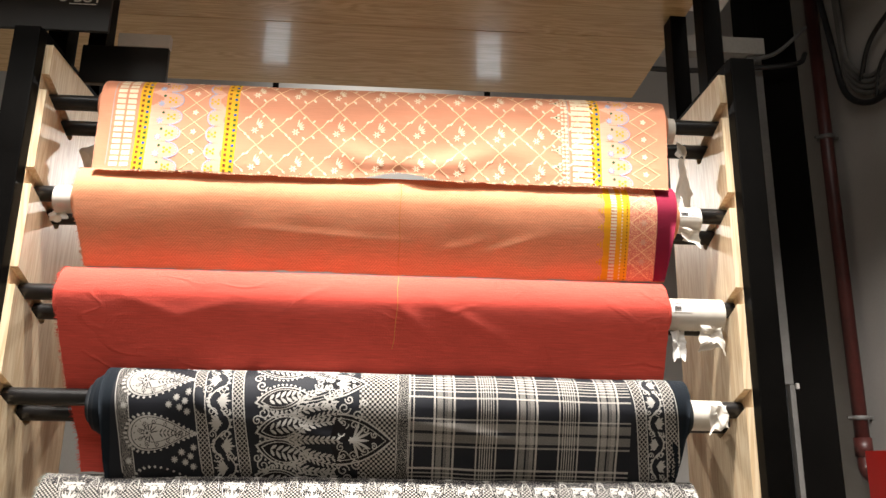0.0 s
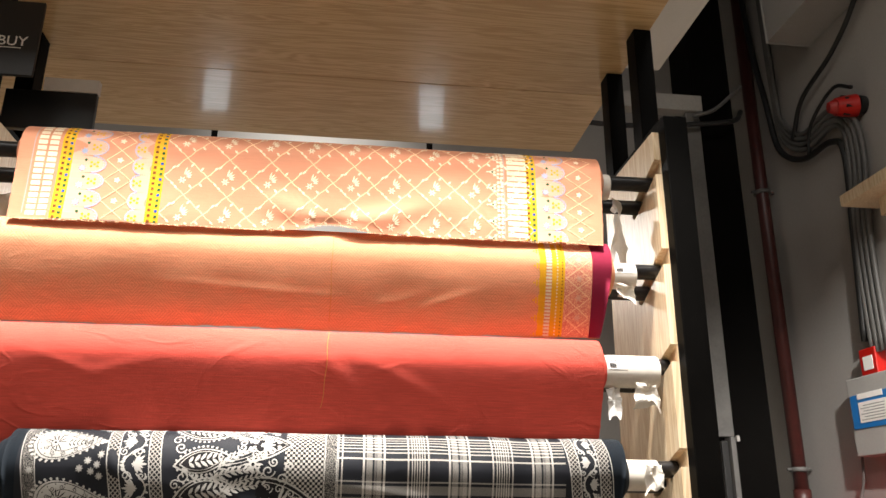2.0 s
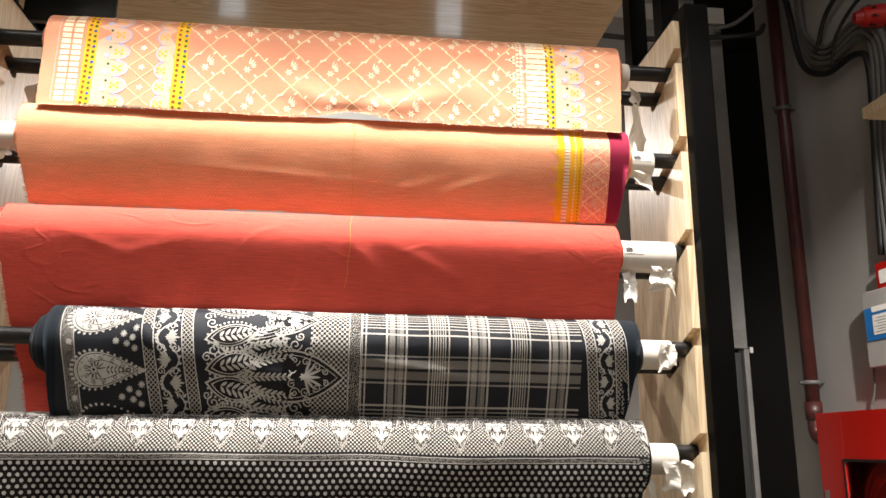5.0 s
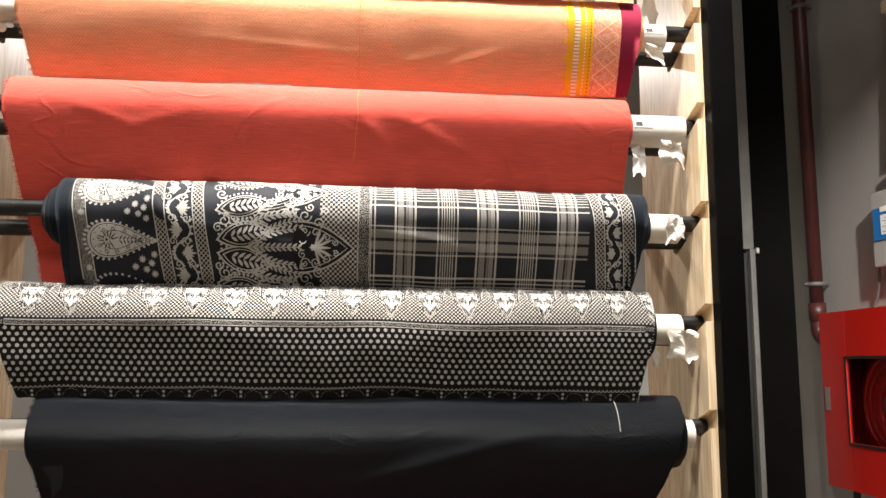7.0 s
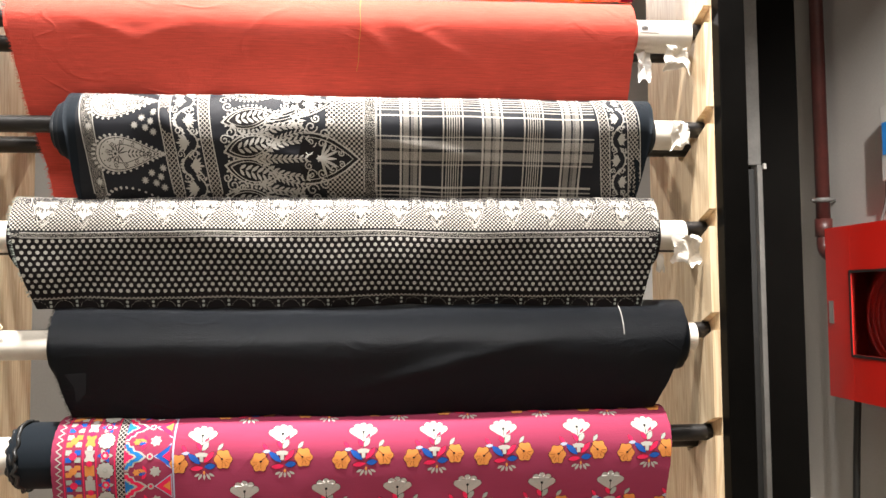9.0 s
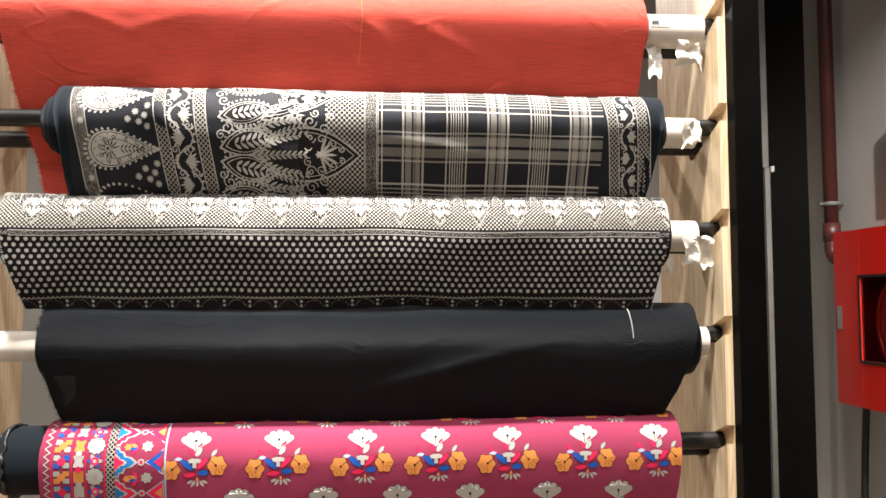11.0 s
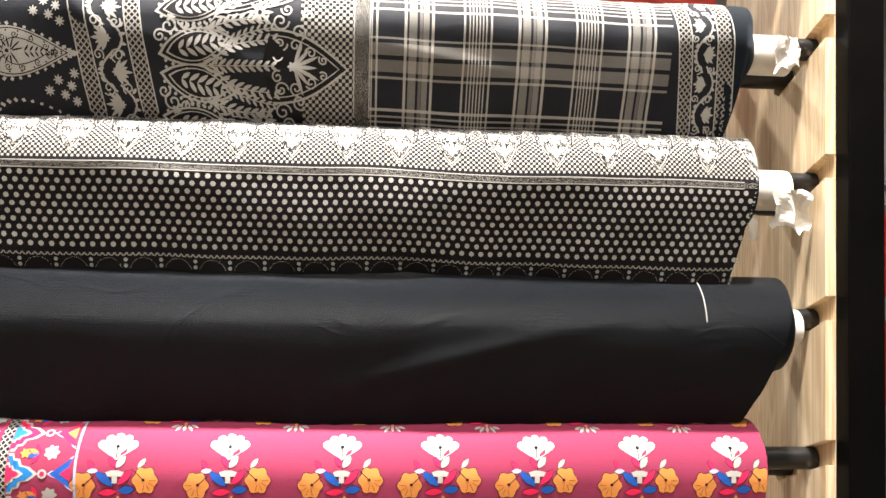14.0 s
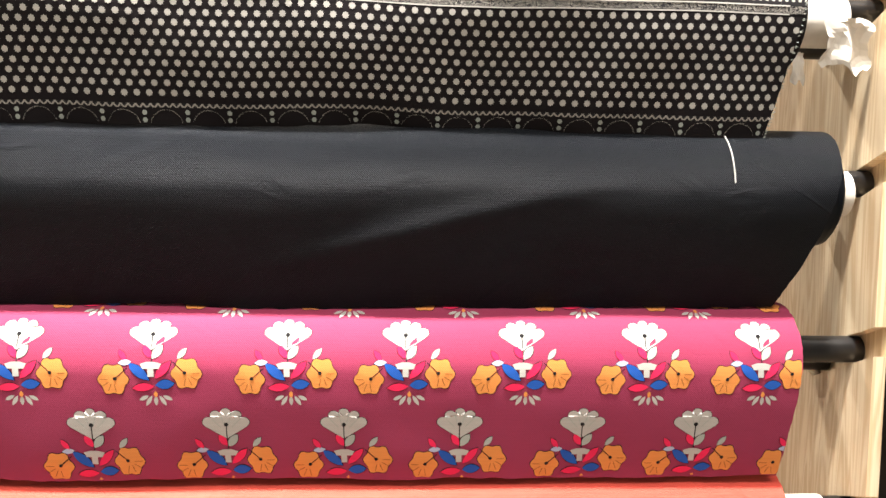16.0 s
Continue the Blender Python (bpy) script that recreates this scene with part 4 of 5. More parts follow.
def bouquet(u, v):
    fan = [(0.0, 0.017)]
    for i in range(31):
        a = (i / 30 - 0.5) * 2.5
        r = 0.0270 * (0.82 + 0.18 * abs(math.sin((a + 1.25) * 2 * math.pi)) ** 0.5)
        fan.append((r * math.sin(a), 0.010 - r * math.cos(a)))
    pr.shape([(u + a * 1.03, v + b * 1.03) for a, b in fan], P_BLACK, 1)
    pr.shape([(u + a, v + b) for a, b in fan], P_WHITE, 2)
    for a in (-0.75, -0.25, 0.25, 0.75):
        pr.line([(u + math.sin(a) * 0.008, v + 0.010 - math.cos(a) * 0.008), (u + math.sin(a) * 0.022, v + 0.010 - math.cos(a) * 0.022)], 0.0008, P_GREY, 3)
    pr.dot(u, v + 0.001, 0.0024, P_BLACK, 3, 6)
    pr.line([(u, v + 0.001), (u, v + 0.012), (u + 0.001, v + 0.030)], 0.0010, P_BLACK, 3)
    for leaf in ((0.001, 0.026, 0.017, 0.0085, -0.95, P_GREY), (0.000, 0.025, 0.015, 0.0075, -2.15, P_ROSE), (-0.024, 0.028, 0.014, 0.0060, -2.2, P_ROSE), (0.026, 0.026, 0.014, 0.0060, -0.9, P_GREY),
                 (-0.019, 0.029, 0.013, 0.0058, 3.05, P_SKY), (-0.022, 0.030, 0.027, 0.0100, 0.72, P_BLUE), (0.004, 0.046, 0.024, 0.0085, -0.85, P_ROSE), (0.004, 0.053, 0.019, 0.0100, -0.1, P_BLUE), (0.003, 0.054, 0.022, 0.0085, 3.05, P_ROSE)):
        a, b, ln, w, turn, m = leaf
        pr.leaf(u + a, v + b, ln * 1.04, w * 1.14, turn, P_BLACK, 1, 6)
        pr.leaf(u + a, v + b, ln, w, turn, m, 3, 6)
    pr.shape([(u + a, v + b) for a, b in ((-0.0105, 0.031), (-0.004, 0.029), (0.004, 0.029), (0.0105, 0.031), (0.008, 0.036), (0.003, 0.036), (0.003, 0.044), (-0.003, 0.044), (-0.003, 0.036), (-0.008, 0.036))], P_WHITE, 4)
    for du, dv, turn in ((-0.037, 0.047, 0.4), (0.035, 0.041, -0.4)):
        cup = [(0.014 * math.cos(a) * (1.0 + 0.10 * math.cos(6 * a)), 0.0155 * math.sin(a) * (1.0 + 0.10 * math.cos(6 * a))) for a in [2 * math.pi * i / 30 for i in range(30)]]
        pr.shape([(u + du + a * 1.05, v + dv + b * 1.05) for a, b in cup], P_BLACK, 1)
        pr.shape([(u + du + a, v + dv + b) for a, b in cup], P_ORANGE, 2)
        for q in range(4):
            a = (0.7 if du < 0 else -0.7) + math.pi / 2 + 0.6 * (q - 1.5)
            pr.line([(u + du + 0.005 * math.cos(a), v + dv + 0.005 * math.sin(a)), (u + du + 0.013 * math.cos(a), v + dv + 0.013 * math.sin(a))], 0.0006, P_BROWN, 3)
        pr.dot(u + du * 0.95, v + dv - 0.001, 0.0020, P_BLACK, 4, 6)
        pr.line([(u + du * 0.95, v + dv - 0.001), (u + du * 0.62, v + dv - 0.012)], 0.0009, P_BLACK, 4)
    for q in range(5):
        pr.leaf(u + 0.004 + (q - 2) * 0.0035, v + 0.064, 0.0125 if q % 2 else 0.0105, 0.0042, math.pi / 2 - 0.55 * (q - 2), P_WHITE, 3)
    pr.leaf(u + 0.004, v + 0.066, 0.007, 0.004, -math.pi / 2, P_ORANGE, 4)


FS = 0.1255
DRIFT = (-0.011, -0.005, 0.004, -0.002, -0.008, -0.005, -0.010, -0.010)
for row, v in enumerate((-0.033, 0.062, 0.157)):
    for i in range(8):
        u = -0.230 + FS * i - (FS * 0.5 if row % 2 == 0 else 0.0) + DRIFT[i]
        if u > -0.262:
            bouquet(u, v)


def u7(px):
    return -0.548 + (px - 20) * 0.000950


VE = R7.v1 - 0.002
pr.line([(u7(295), -0.06 + 0.01 * i) for i in range(28)], 0.0028, P_SKY, 3)
pr.line([(u7(104) + 0.004 * (1 if i % 2 else -1), -0.06 + 0.006 * i) for i in range(48)], 0.0030, P_WHITE, 3)
for a in (112, 144, 166, 197):
    pr.line([(u7(a), -0.06 + 0.01 * i) for i in range(28)], 0.0016, P_ROSE, 2)
pr.band(u7(199), u7(212), -0.06, VE, P_ROPE, 1)
v, i = -0.055, 0
while v < VE + 0.01:
    m1, m2 = (P_WHITE, P_ORANGE) if i % 2 else (P_GREY, P_BLUE)
    for s in (-1, 1):
        for t in (-1, 1):
            a, b = u7(128), v
            pr.shape([(a, b + t * 0.001), (a + s * 0.012, b + t * 0.002), (a + s * 0.012, b + t * 0.010), (a + s * 0.003, b + t * 0.010)], m1 if s * t > 0 else m2, 3)
    pr.dot(u7(128), v, 0.0062, P_ORANGE if i % 2 else P_ROSE, 4, 10)
    pr.shape([(u7(147), v - 0.009), (u7(163), v - 0.009), (u7(163), v + 0.009), (u7(147), v + 0.009)], P_ORANGE if i % 2 else P_WHITE, 2)
    pr.dot(u7(155), v + 0.0125, 0.0050, P_WHITE if i % 2 else P_ROSE, 4, 8)
    if i % 2:
        pr.petals(u7(181), v, 0.0150, 11, P_BLACK, 2, 0.12)
        pr.petals(u7(181), v, 0.0142, 11, P_WHITE, 3, 0.14)
        pr.dot(u7(181), v, 0.0042, P_GREY, 4)
        pr.dot(u7(181), v, 0.0028, P_WHITE, 5)
    else:
        for q in range(6):
            pr.leaf(u7(181), v, 0.0125, 0.0065, q * math.pi / 3, P_BLUE if q % 2 else P_GREY, 2)
        pr.petals(u7(181), v, 0.0070, 6, P_ROSE, 3, 0.2)
        pr.dot(u7(181), v, 0.0030, P_WHITE, 4)
    v, i = v + 0.0245, i + 1
v, i = -0.055, 0
while v < VE + 0.03:
    arch = [(0.0, -0.024), (0.006, -0.024), (0.008, -0.018), (0.014, -0.017), (0.017, -0.010), (0.026, -0.008), (0.036, 0.0), (0.026, 0.008), (0.017, 0.010), (0.014, 0.017), (0.008, 0.018), (0.006, 0.024), (0.0, 0.024)]
    for f, m, layer in ((1.0, P_WHITE, 2), (0.86, P_TEAL if i % 2 else P_ROSE, 3), (0.55, P_WHITE, 4), (0.42, P_ROSE if i % 2 else P_TEAL, 5)):
        pr.shape([(u7(213) + a * f, v + b * f) for a, b in arch], m, layer)
    pr.dot(u7(213) + 0.041, v, 0.0056, P_WHITE, 4)
    pr.dot(u7(213) + 0.041, v, 0.0030, P_ROSE, 5)
    tri = [(u7(292), v - 0.021), (u7(292), v + 0.021), (u7(262), v)]
    pr.shape([(a, b) for a, b in tri], P_SKY, 2)
    cx = sum(a for a, b in tri) / 3
    pr.shape([(cx + (a - cx) * 0.86, v + (b - v) * 0.86) for a, b in tri], P_BLUE if i % 2 else P_ROSE, 3)
    pr.shape([(cx + 0.003 + (a - cx) * 0.4, v + (b - v) * 0.4) for a, b in tri], P_ROSE if i % 2 else P_ORANGE, 4)
    fu, fv = u7(252), v + 0.025
    pr.petals(fu + 0.012, fv, 0.0095, 7, P_WHITE, 3, 0.3)
    for q, m in enumerate((P_ROSE, P_BLUE, P_ORANGE, P_ROSE)):
        pr.leaf(fu - 0.002, fv + 0.002, 0.014, 0.0055, 2.2 + 0.7 * q, m, 3)
    pr.petals(fu - 0.018, fv + 0.001, 0.0065, 6, P_ORANGE, 4, 0.4)
    v, i = v + 0.050, i + 1
pr.build(roll7)


# ---- threads, labels, torn wrap ----
def thread(roll, points, r, material, parent):
    pts = [roll.at(u, v, 0.0015) for u, v in points]
    part("loose_thread", bent(pts, r, 5, smooth=4), material, parent, "loose thread hanging on the cloth")


thread(R2, [(0.022 + 0.0008 * math.sin(i), 0.055 + 0.014 * i) for i in range(12)], 0.0006, P_ORANGE, roll2)
thread(R3, [(0.022 + 0.0008 * math.sin(i * 1.3) - 0.008 * (i / 12) ** 4, 0.02 + 0.0125 * i) for i in range(13)], 0.0006, P_ORANGE, roll3)
thread(R6, [(0.468 + 0.008 * (1 - math.exp(-i * 0.7)), 0.004 + 0.0085 * i) for i in range(12)], 0.0009, P_WHITE, roll6)


def label_on(roll, x0, x1, r, parent, a0=-1.05, a1=-0.15):
    """A paper ticket stuck round the tube, with bars where its print cannot be read."""
    bm = bmesh.new()
    c = Vector((0, roll.yc + 0.002, roll.zc))

    def at(x, a, rr):
        return Vector((x, c.y + rr * math.sin(a - 0.55), c.z + rr * math.cos(a - 0.55)))
    for i in range(6):
        b0, b1 = a0 + (a1 - a0) * i / 6, a0 + (a1 - a0) * (i + 1) / 6
        bm.faces.new([bm.verts.new(at(x, b, r + 0.0006)) for x, b in ((x0, b0), (x0, b1), (x1, b1), (x1, b0))])
    ticket = part("ticket", bm, WHITE, parent, "white paper ticket with small print")
    bm = bmesh.new()
    w = x1 - x0
    bars = [(0.08, 0.45, 0.10 + 0.09 * i, 0.15 + 0.09 * i) for i in range(4)] + [(0.55 + 0.05 * i, 0.575 + 0.05 * i + 0.01 * (i % 2), 0.15, 0.75) for i in range(7)] + [(0.1, 0.5, 0.60, 0.68), (0.1, 0.4, 0.78, 0.84)]
    for p, q, s, t in bars:
        bm.faces.new([bm.verts.new(at(x0 + w * x, a0 + (a1 - a0) * y, r + 0.0011)) for x, y in ((p, s), (p, t), (q, t), (q, s))])
    part("print_bars", bm, INK, ticket, "dark printed bars")


label_on(R2, 0.556, 0.594, 0.0255, roll2)
label_on(R3, 0.530, 0.566, 0.0300, roll3)


def scrap(place, w, h, seed, parent, turn=0.0, crush=0.012, material=PAPER, name="torn_wrap"):
    """A torn, crumpled piece of wrapping."""
    bm = bmesh.new()
    n = 10
    grid = []
    for j in range(n + 1):
        line = []
        for i in range(n + 1):
            a, b = i / n - 0.5, j / n
            rag = 1 + 0.25 * noise.noise((b * 4, seed, 1)) + 0.12 * noise.noise((b * 15, seed, 7))
            p = Vector((a * w * rag, 0, -b * h * (1 + 0.35 * noise.noise((a * 3, seed, 3)))))
            q = Vector((a * 2.6, b * 2.6, seed))
            fold = abs(noise.noise(q * 0.55)) * 1.6 - 0.4
            p += Vector((noise.noise(q * 0.8 + Vector((5, 0, 0))) * crush * 0.5, fold * crush + noise.noise(q * 1.6) * crush * 0.12, noise.noise(q * 0.9 + Vector((0, 9, 0))) * crush * 0.5))
            line.append(bm.verts.new(Matrix.Rotation(turn, 3, "Z") @ p + Vector(place)))
        grid.append(line)
    for j in range(n):
        for i in range(n):
            bm.faces.new((grid[j][i], grid[j + 1][i], grid[j + 1][i + 1], grid[j][i + 1]))
    bm2 = part(name, bm, material, parent, "crumpled torn white wrapping paper")
    return bm2


scrap((0.592, 0.085, R1.zc - 0.052), 0.075, 0.095, 1.2, roll1, 0.9, 0.016, PLASTIC)
scrap((0.586, 0.075, R1.zc - 0.015), 0.035, 0.030, 8.2, roll1, 0.6, 0.010, PLASTIC)
scrap((0.578, 0.030, R2.zc - 0.022), 0.048, 0.028, 2.7, roll2, 0.5, 0.010)
scrap((0.600, 0.020, R3.zc - 0.026), 0.052, 0.050, 3.4, roll3, 0.3, 0.012)
scrap((0.545, 0.040, R3.zc - 0.032), 0.030, 0.052, 4.9, roll3, 0.3, 0.012, PLASTIC)
scrap((0.598, 0.012, R4.zc + 0.016), 0.036, 0.044, 5.5, roll4, 0.2, 0.008)
scrap((0.606, 0.014, R5.zc - 0.002), 0.060, 0.050, 7.3, roll5, 0.2, 0.016)
scrap((0.566, 0.040, R5.zc - 0.034), 0.018, 0.034, 9.1, roll5, 0.4, 0.006)
scrap((-0.610, 0.050, R2.zc - 0.020), 0.045, 0.020, 3.9, roll2, -0.5, 0.010, PLASTIC)
scrap((-0.585, 0.120, R1.zc - 0.045), 0.085, 0.075, 6.6, roll1, -0.6, 0.012, PLASTIC)

rng = random.Random(4)
for j in range(3):
    x, r = -0.556 + 0.008 * j, R7.R - 0.020 + 0.006 * j
    ring = [(x + rng.uniform(-0.003, 0.003), R7.yc + (r + rng.uniform(-0.003, 0.003)) * math.sin(a), R7.zc + (r + rng.uniform(-0.003, 0.003)) * math.cos(a)) for a in [2 * math.pi * i / 40 for i in range(41)]]
    part("knotted_edge", bent(ring, 0.0036, 6, smooth=2), CABLE, roll7, "black knotted edge of the wound cloth", smooth=True)

# frayed hems: short loose ends of yarn
def fringe(roll, material, parent, edge, count, length, seed):
    rng = random.Random(seed)
    bm = bmesh.new()
    for i in range(count):
        if edge == "hem":
            lo, hi = roll.span(roll.v1)
            u, v, du, dv = rng.uniform(lo, hi), roll.v1 - 0.001, rng.uniform(-0.3, 0.3), 1.0
        else:
            v = rng.uniform(-0.02, roll.v1)
            u, du, dv = roll.span(v)[0 if edge == "left" else 1], (-1.0 if edge == "left" else 1.0), rng.uniform(-0.4, 0.6)
        ln = length * rng.uniform(0.4, 1.2)
        a, b = roll.at(u, v, 0.0002), roll.at(u + du * ln, min(v + dv * ln, roll.v1 + ln), rng.uniform(0, 0.002))
        s = (b - a).cross(Vector((0, 1, 0)))
        s = s.normalized() * 0.0005 if s.length > 1e-9 else Vector((0.0005, 0, 0))
        bm.faces.new([bm.verts.new(p) for p in (a - s, a + s, b)])
    tagged(part("frayed_edge", bm, material, parent, "frayed loose yarn ends"), kind="stuff")


fringe(R1, P_PALEPEACH, roll1, "hem", 420, 0.005, 1)
fringe(R2, PEACH, roll2, "left", 150, 0.006, 2)
fringe(R3, CORAL, roll3, "left", 260, 0.007, 3)
fringe(R5, P_GREY, roll5, "left", 160, 0.006, 4)
fringe(R6, BLACK, roll6, "left", 160, 0.005, 5)
fringe(R5, P_GREY, roll5, "right", 120, 0.003, 6)

# ---------- sign and tray under the shelf ----------
sign = thing("hanging_sign", "black board sign with white lettering hung from the shelf", "sign")
part("panel", box((-1.15, 0.060, 2.130), (-0.572, 0.068, 2.296), 0.001), SIGNM, sign)
part("hanger", box((-1.10, 0.0605, 2.2965), (-0.640, 0.0665, 2.3745), 0.001), SIGNM, sign)


def lettering(text, x, y, z, size, parent):
    curve = bpy.data.curves.new("lettering", "FONT")
    curve.body, curve.size, curve.extrude = text, size, 0.0004
    tmp = new("lettering_curve", curve)
    bpy.context.view_layer.update()
    mesh = bpy.data.meshes.new_from_object(tmp.evaluated_get(bpy.context.evaluated_depsgraph_get()))
    bpy.data.objects.remove(tmp)
    mesh.materials.clear()
    mesh.materials.append(WHITE)
    ob = new("lettering", mesh)
    ob.parent = parent
    ob.matrix_basis = pose(x, y, z, 90, 0, 0)
    return tagged(ob, "white printed letters")


lettering("O BUY", -0.681, 0.0592, 2.194, 0.030, sign)
part("underline", box((-0.655, 0.0588, 2.1885), (-0.602, 0.0598, 2.1898)), WHITE, sign, "white underline")
tray = thing("black_box", "black open box with a white top edge beside the rolls", "box")
part("body", box((-0.657, 0.152, 2.0625), (-0.478, 0.166, 2.150), 0.002), SIGNM, tray)
part("top_edge", box((-0.585, 0.150, 2.1505), (-0.477, 0.168, 2.180), 0.001), SOFFIT, tray, "white top edge")

# ---------- track spotlights behind the rack ----------
GLOW = bpy.data.materials.new("lamp_glass")
GLOW.use_nodes = True
GLOW.node_tree.nodes["Principled BSDF"].inputs["Emission Color"].default_value = (0.80, 0.93, 1.0, 1)
GLOW.node_tree.nodes["Principled BSDF"].inputs["Emission Strength"].default_value = 4.0
for (x, y, z), _ in REAR:
    spot = thing("spotlight", "small square spotlight behind the rack", "lamp", "spotlights behind the rack")
    part("housing", box((x - 0.045, y + 0.012, z - 0.084), (x + 0.045, y + 0.09, z + 0.084), 0.004), STEEL, spot)
    part("lens", box((x - 0.040, y + 0.006, z - 0.078), (x + 0.040, y + 0.0115, z + 0.078), 0.001), GLOW, spot, "glowing square lens")
    part("stem", tube((x, y + 0.05, z + 0.083), (x, y + 0.05, 3.199), 0.010, 12), STEEL, spot)

# ---------- wall services ----------
CX, CY0, CY1, CZ0, CZ1 = 2.178, 1.45, 2.223, 0.615, 1.401
cabinet = thing("fire_hose_cabinet", "red steel fire hose cabinet with a glazed door on the wall", "cabinet")
bm = box((CX + 0.022, CY0 + 0.01, CZ0 + 0.008), (XW - 0.002, CY1 - 0.004, CZ0 + 0.02))
box((CX + 0.022, CY0 + 0.01, CZ1 - 0.02), (XW - 0.002, CY1 - 0.004, CZ1 - 0.006), bm=bm)
box((CX + 0.022, CY1 - 0.016, CZ0 + 0.0205), (XW - 0.002, CY1 - 0.004, CZ1 - 0.0205), bm=bm)
box((CX + 0.022, CY0 + 0.01, CZ0 + 0.0205), (XW - 0.002, CY0 + 0.022, CZ1 - 0.0205), bm=bm)
box((XW - 0.012, CY0 + 0.0225, CZ0 + 0.0205), (XW - 0.002, CY1 - 0.0165, CZ1 - 0.0205), bm=bm)
part("body", bm, RED, cabinet)
WY0, WY1, WZ0, WZ1 = 1.66, 2.028, 0.822, 1.187
bm = box((CX, CY0, CZ0), (CX + 0.020, WY0, CZ1), 0.002)
box((CX, WY1, CZ0), (CX + 0.020, CY1, CZ1), 0.002, bm)
box((CX + 0.0005, WY0, CZ0), (CX + 0.020, WY1, WZ0), 0.0, bm)
box((CX + 0.0005, WY0, WZ1), (CX + 0.020, WY1, CZ1), 0.0, bm)
door = part("door", bm, RED, cabinet, "red enamelled steel door")
bm = box((CX - 0.003, WY0 - 0.012, WZ0 - 0.012), (CX - 0.0004, WY1 + 0.012, WZ0))
box((CX - 0.003, WY0 - 0.012, WZ1), (CX - 0.0004, WY1 + 0.012, WZ1 + 0.012), bm=bm)
box((CX - 0.003, WY0 - 0.012, WZ0 + 0.0002), (CX - 0.0004, WY0, WZ1 - 0.0002), bm=bm)
box((CX - 0.003, WY1, WZ0 + 0.0002), (CX - 0.0004, WY1 + 0.012, WZ1 - 0.0002), bm=bm)
part("window_seal", bm, CABLE, door, "black rubber seal")
GLASS = bpy.data.materials.new("cabinet_glass")
GLASS.use_nodes = True
g = GLASS.node_tree.nodes["Principled BSDF"].inputs
g["Transmission Weight"].default_value, g["Roughness"].default_value, g["IOR"].default_value = 1.0, 0.02, 1.45
pane = part("pane", box((CX + 0.006, WY0 + 0.0005, WZ0 + 0.0005), (CX + 0.010, WY1 - 0.0005, WZ1 - 0.0005)), GLASS, door, "clear glass pane")
part("handle", box((CX - 0.006, 2.165, 0.955), (CX - 0.0005, 2.198, 1.060), 0.002), CHROME, door, "metal pull handle plate")
reel = thing("hose_reel", "red fire hose reel inside the glazed cabinet", "hose reel")
yc, zc = 1.80, 0.99
bm = tube((CX + 0.075, yc, zc), (CX + 0.085, yc, zc), 0.235, 48)
part("disc", bm, RED, reel, "red steel reel disc")
for i, r in enumerate((0.215, 0.180, 0.145, 0.110)):
    part("rim_ring", bent([(CX + 0.072, yc + r * math.cos(a), zc + r * math.sin(a)) for a in [2 * math.pi * j / 24 for j in range(25)]], 0.006, 6, smooth=2), RED, reel, "pressed ring")
part("hub", tube((CX + 0.040, yc, zc), (CX + 0.0745, yc, zc), 0.045, 24), CHROME, reel, "metal hub")
part("axle", tube((CX + 0.0855, yc, zc), (XW - 0.0125, yc, zc), 0.03, 16), CABLE, reel)

riser = thing("riser_pipe", "brown painted vertical pipe clamped to the wall", "pipe")
part("pipe", tube((2.315, 2.46, 1.36), (2.315, 2.46, 4.6), 0.034, 24), BRICKRED, riser, smooth=True)
part("coupling", tube((2.315, 2.46, 1.38), (2.315, 2.46, 1.47), 0.042, 24), BRICKRED, riser, smooth=True)
part("elbow", bent([(2.315, 2.46, 1.385), (2.315, 2.455, 1.32), (2.32, 2.41, 1.285), (2.325, 2.30, 1.28)], 0.036, 16), BRICKRED, riser, smooth=True)
for z in (1.565, 3.05):
    part("clamp", tube((2.315, 2.46, z - 0.010), (2.315, 2.46, z + 0.010), 0.046, 24), CONDUIT, riser, "grey metal pipe clamp", smooth=True)
    part("clamp_arm", tube((2.25, 2.455, z), (2.379, 2.455, z), 0.007, 10), CONDUIT, riser, "clamp bolt")
drain = tagged(part("drain_pipe", bent([(2.30, 2.20, 0.612), (2.30, 2.225, 0.35), (2.30, 2.25, 0.0)], 0.016, 12), CABLE, smooth=True), "thin black pipe below the red cabinet", "pipe")
tagged(part("rising_main", tube((2.22, 2.56, 0.0), (2.22, 2.56, 4.6), 0.028, 20), COLUMN, smooth=True), "dark vertical pipe beside the column", "pipe")
tagged(part("thick_cable", bent([(2.30, 2.40, 4.58), (2.31, 2.37, 3.95), (2.33, 2.33, 3.55), (2.335, 2.27, 3.23), (2.338, 2.08, 3.08), (2.34, 1.84, 3.06), (2.342, 1.76, 2.95), (2.342, 1.80, 2.50), (2.342, 1.84, 2.08)], 0.016, 10), CABLE, smooth=True), "thick black cable bent along the wall", "cable")
for i in range(4):
    d, e = 0.034 * i, 0.030 * i
    pts = [(2.345, 2.285 - d * 0.25, 4.55), (2.345, 2.275 - d * 0.25, 3.55), (2.345, 2.235 - d * 0.2, 3.27 + e), (2.345, 2.06, 3.125 + e), (2.345, 1.84, 3.135 + e), (2.345, 1.755 - d * 0.6, 3.09 + e * 0.6), (2.345, 1.735 - d, 2.95), (2.345, 1.79 - d, 2.50), (2.345, 1.80 - d, 2.02)]
    tagged(part("conduit", bent(pts, 0.0135, 10), CONDUIT, smooth=True), "grey round conduit bent along the wall", "conduit", "conduits on the wall")
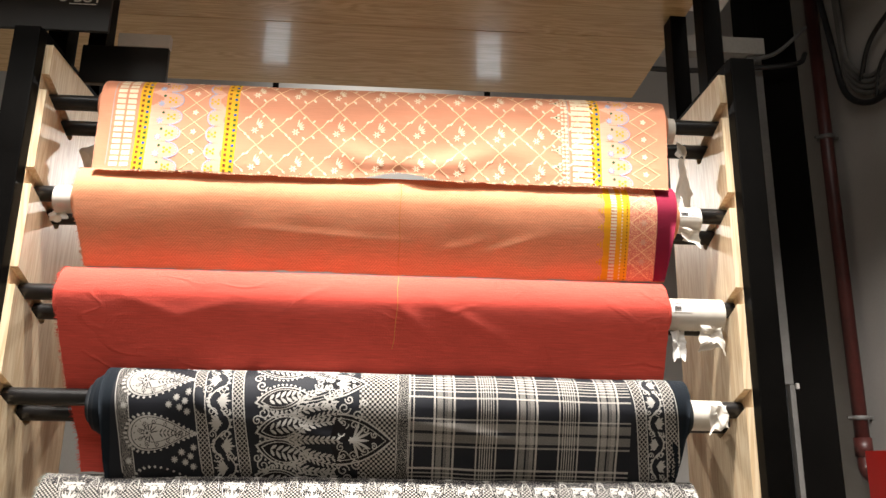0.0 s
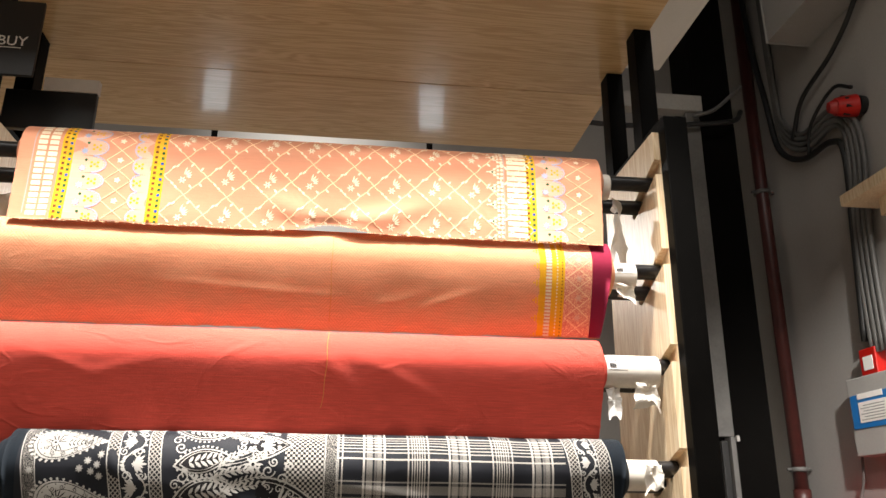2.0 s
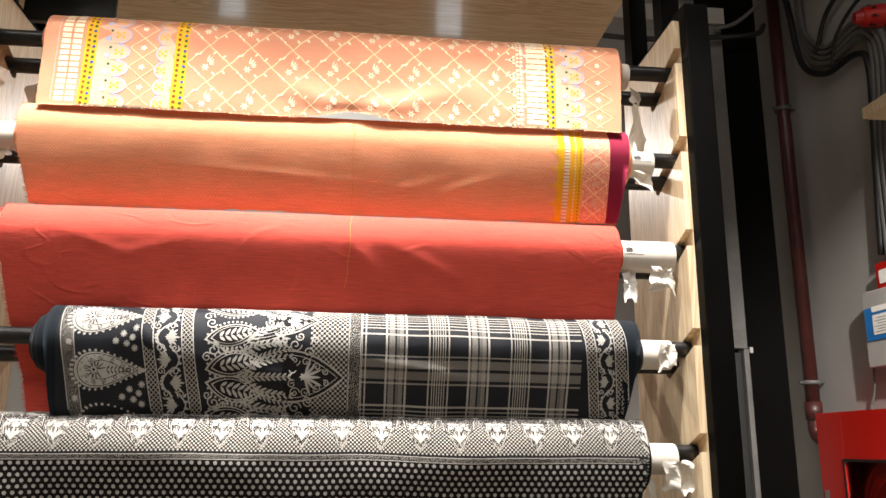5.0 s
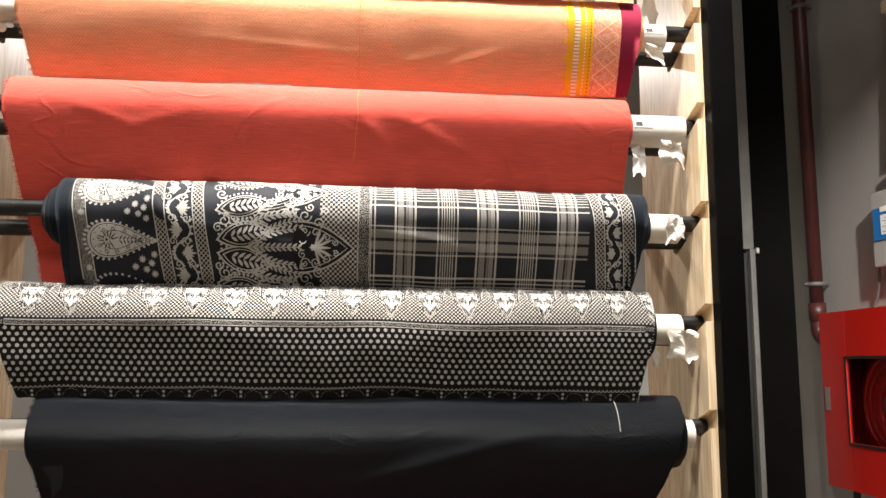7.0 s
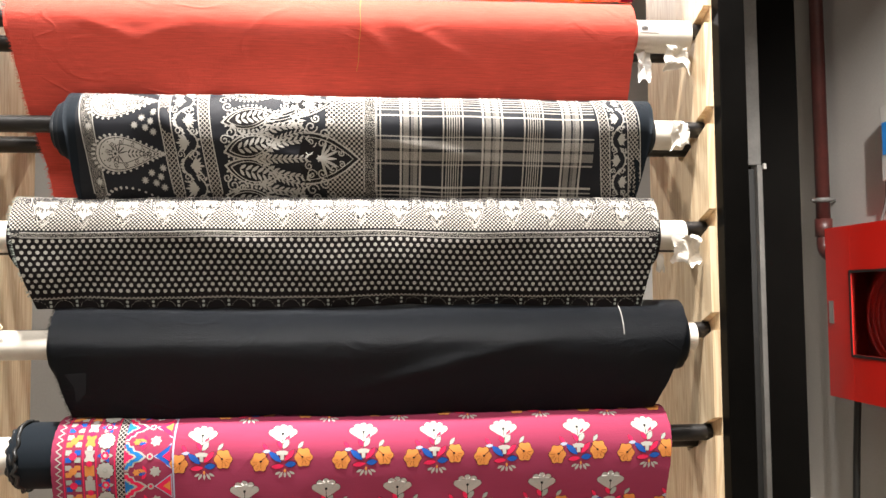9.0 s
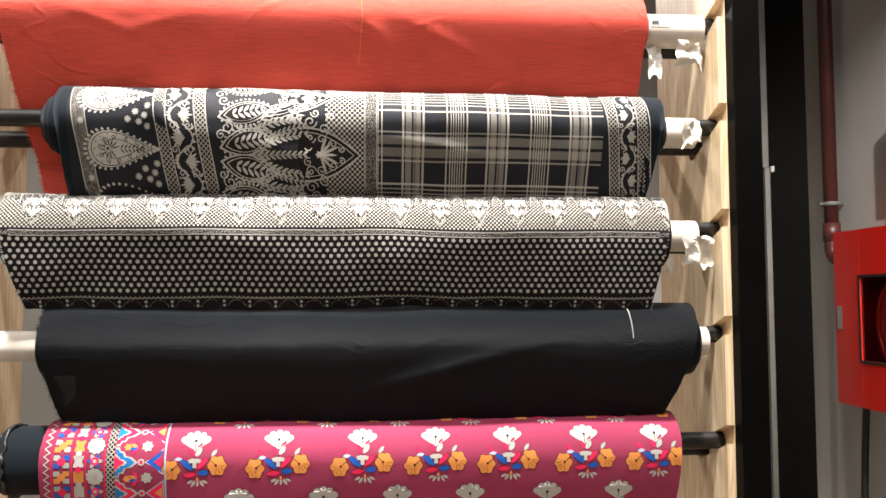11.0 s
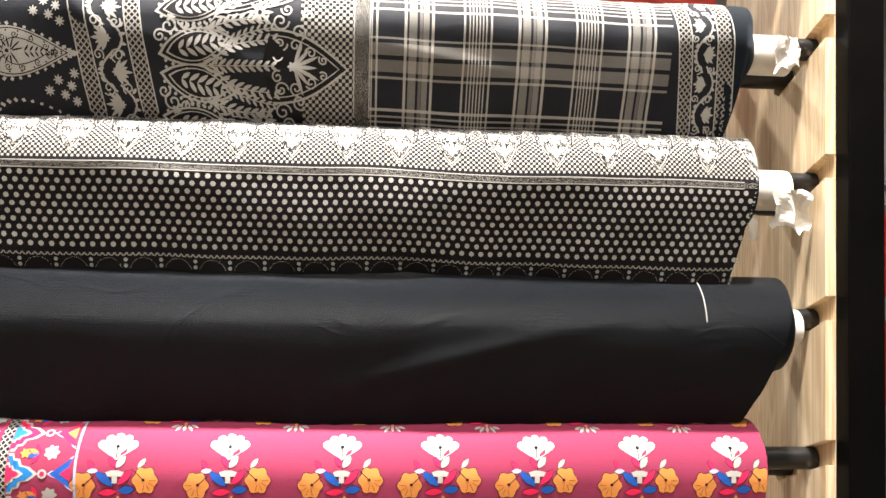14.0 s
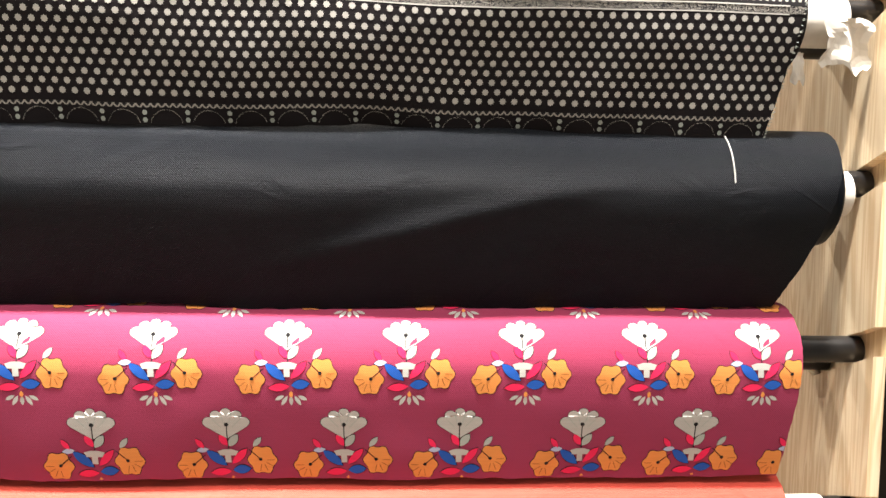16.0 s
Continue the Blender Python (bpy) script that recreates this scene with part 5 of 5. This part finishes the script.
tagged(part("loose_cable", bent([(2.33, 1.30, 4.55), (2.33, 1.41, 3.77), (2.33, 1.52, 3.60), (2.33, 1.72, 3.475), (2.33, 2.00, 3.38), (2.335, 2.13, 3.22)], 0.012, 10), CABLE, smooth=True), "black cable hanging down across the wall", "cable")
siren = thing("alarm_siren", "round red alarm siren on the wall", "siren")
part("base", tube((2.345, 1.63, 3.145), (2.379, 1.63, 3.145), 0.046, 24), CABLE, siren, "dark round base", smooth=False)
part("sounder", tube((2.255, 1.650, 3.140), (2.3445, 1.632, 3.145), 0.042, 28, r2=0.054), RED, siren, smooth=False)
part("cap", tube((2.225, 1.657, 3.138), (2.2545, 1.6505, 3.140), 0.024, 24, r2=0.037), REDDARK, siren, smooth=False)
for i in range(7):
    a = 2 * math.pi * i / 7
    part("slot", box((2.278, 1.642 + 0.045 * math.cos(a) - 0.005, 3.142 + 0.045 * math.sin(a) - 0.005), (2.310, 1.642 + 0.045 * math.cos(a) + 0.005, 3.142 + 0.045 * math.sin(a) + 0.005)), CABLE, siren, "dark sound slot")
part("lead", bent([(2.34, 1.63, 3.24), (2.33, 1.75, 3.30), (2.33, 1.95, 3.22), (2.335, 2.02, 3.08)], 0.009, 8), CABLE, siren, "black cable lead", smooth=True)
callpoint = thing("alarm_call_point", "square red fire alarm call point on the wall", "call point")
part("housing", box((2.325, 1.765, 1.915), (2.379, 1.875, 2.045), 0.006), RED, callpoint)
part("window", box((2.3225, 1.785, 1.950), (2.3248, 1.850, 2.010), 0.001), WHITE, callpoint, "white press plate")
panel = thing("alarm_control_box", "grey wall panel box with a blue band and paper notice", "control panel")
part("housing", box((2.300, 1.50, 1.590), (2.379, 1.960, 1.925), 0.005), WALL, panel)
part("band", box((2.2965, 1.52, 1.705), (2.2997, 1.945, 1.850), 0.001), BLUE, panel, "blue printed band")
part("notice", box((2.2945, 1.70, 1.728), (2.2962, 1.890, 1.815)), WHITE, panel, "white paper notice")
part("notice", box((2.2945, 1.72, 1.828), (2.2962, 1.890, 1.852)), WHITE, panel, "white paper notice")
for i in range(6):
    part("print_bar", box((2.2938, 1.715, 1.738 + 0.012 * i), (2.2944, 1.878 - 0.02 * (i % 2), 1.7405 + 0.012 * i)), CONDUIT, panel, "grey printed bar")
part("flex", bent([(2.34, 1.985, 1.60), (2.34, 2.00, 1.50), (2.33, 2.03, 1.402)], 0.006, 8), CONDUIT, panel, "thin grey flex")
ledge = thing("wall_shelf", "pale wooden wall shelf with thick edge", "shelf")
part("board", box((2.20, -0.4, 2.640), (2.379, 1.65, 2.690), 0.003), BOARD, ledge)
part("batten", box((2.30, -0.4, 2.560), (2.379, 1.54, 2.6395), 0.003), BOARD, ledge)
duct = thing("air_duct", "grey sheet metal duct box under the ceiling", "duct")
part("duct_body", box((2.142, -0.6, 3.660), (2.379, 1.926, 4.598), 0.004), WALL, duct)
part("flange", box((2.134, 1.9265, 3.652), (2.379, 1.934, 4.598), 0.002), WALL, duct, "folded end flange")
part("seam", box((2.138, 0.72, 3.656), (2.1415, 0.75, 4.598)), WALL, duct, "folded seam")
trunk = thing("cable_trunking", "pale grey vertical cable trunking beside the black column", "trunking")
part("body", box((1.764, 2.04, 0.0), (1.788, 2.0995, 1.675), 0.003), CONDUIT, trunk)
part("channel", box((1.735, 2.07, 0.0), (1.7635, 2.0995, 1.660), 0.002), CABLE, trunk, "dark open cable channel")
part("body", box((1.715, 2.05, 1.677), (1.788, 2.0995, 3.288), 0.003), CONDUIT, trunk)
part("clip", box((1.786, 2.025, 1.655), (1.800, 2.0395, 1.680), 0.002), WALL, trunk, "small white clip")
cross = tagged(part("cross_trunking", box((0.80, 2.03, 3.290), (1.80, 2.0995, 3.378), 0.003), TRUNKING), "pale grey trunking running across behind the rack", "trunking")
tagged(part("slack_cable", bent([(0.75, 2.02, 3.22), (1.3, 2.01, 3.17), (1.72, 2.01, 3.20), (1.95, 2.02, 3.24), (2.10, 2.2, 3.40)], 0.013, 8), CABLE, smooth=True), "slack black cable behind the rack", "cable")
tagged(part("slack_cable", bent([(1.74, 2.015, 3.25), (1.86, 2.02, 3.30), (2.05, 2.08, 3.48)], 0.010, 8), CONDUIT, smooth=True), "slack grey cable behind the rack", "cable")
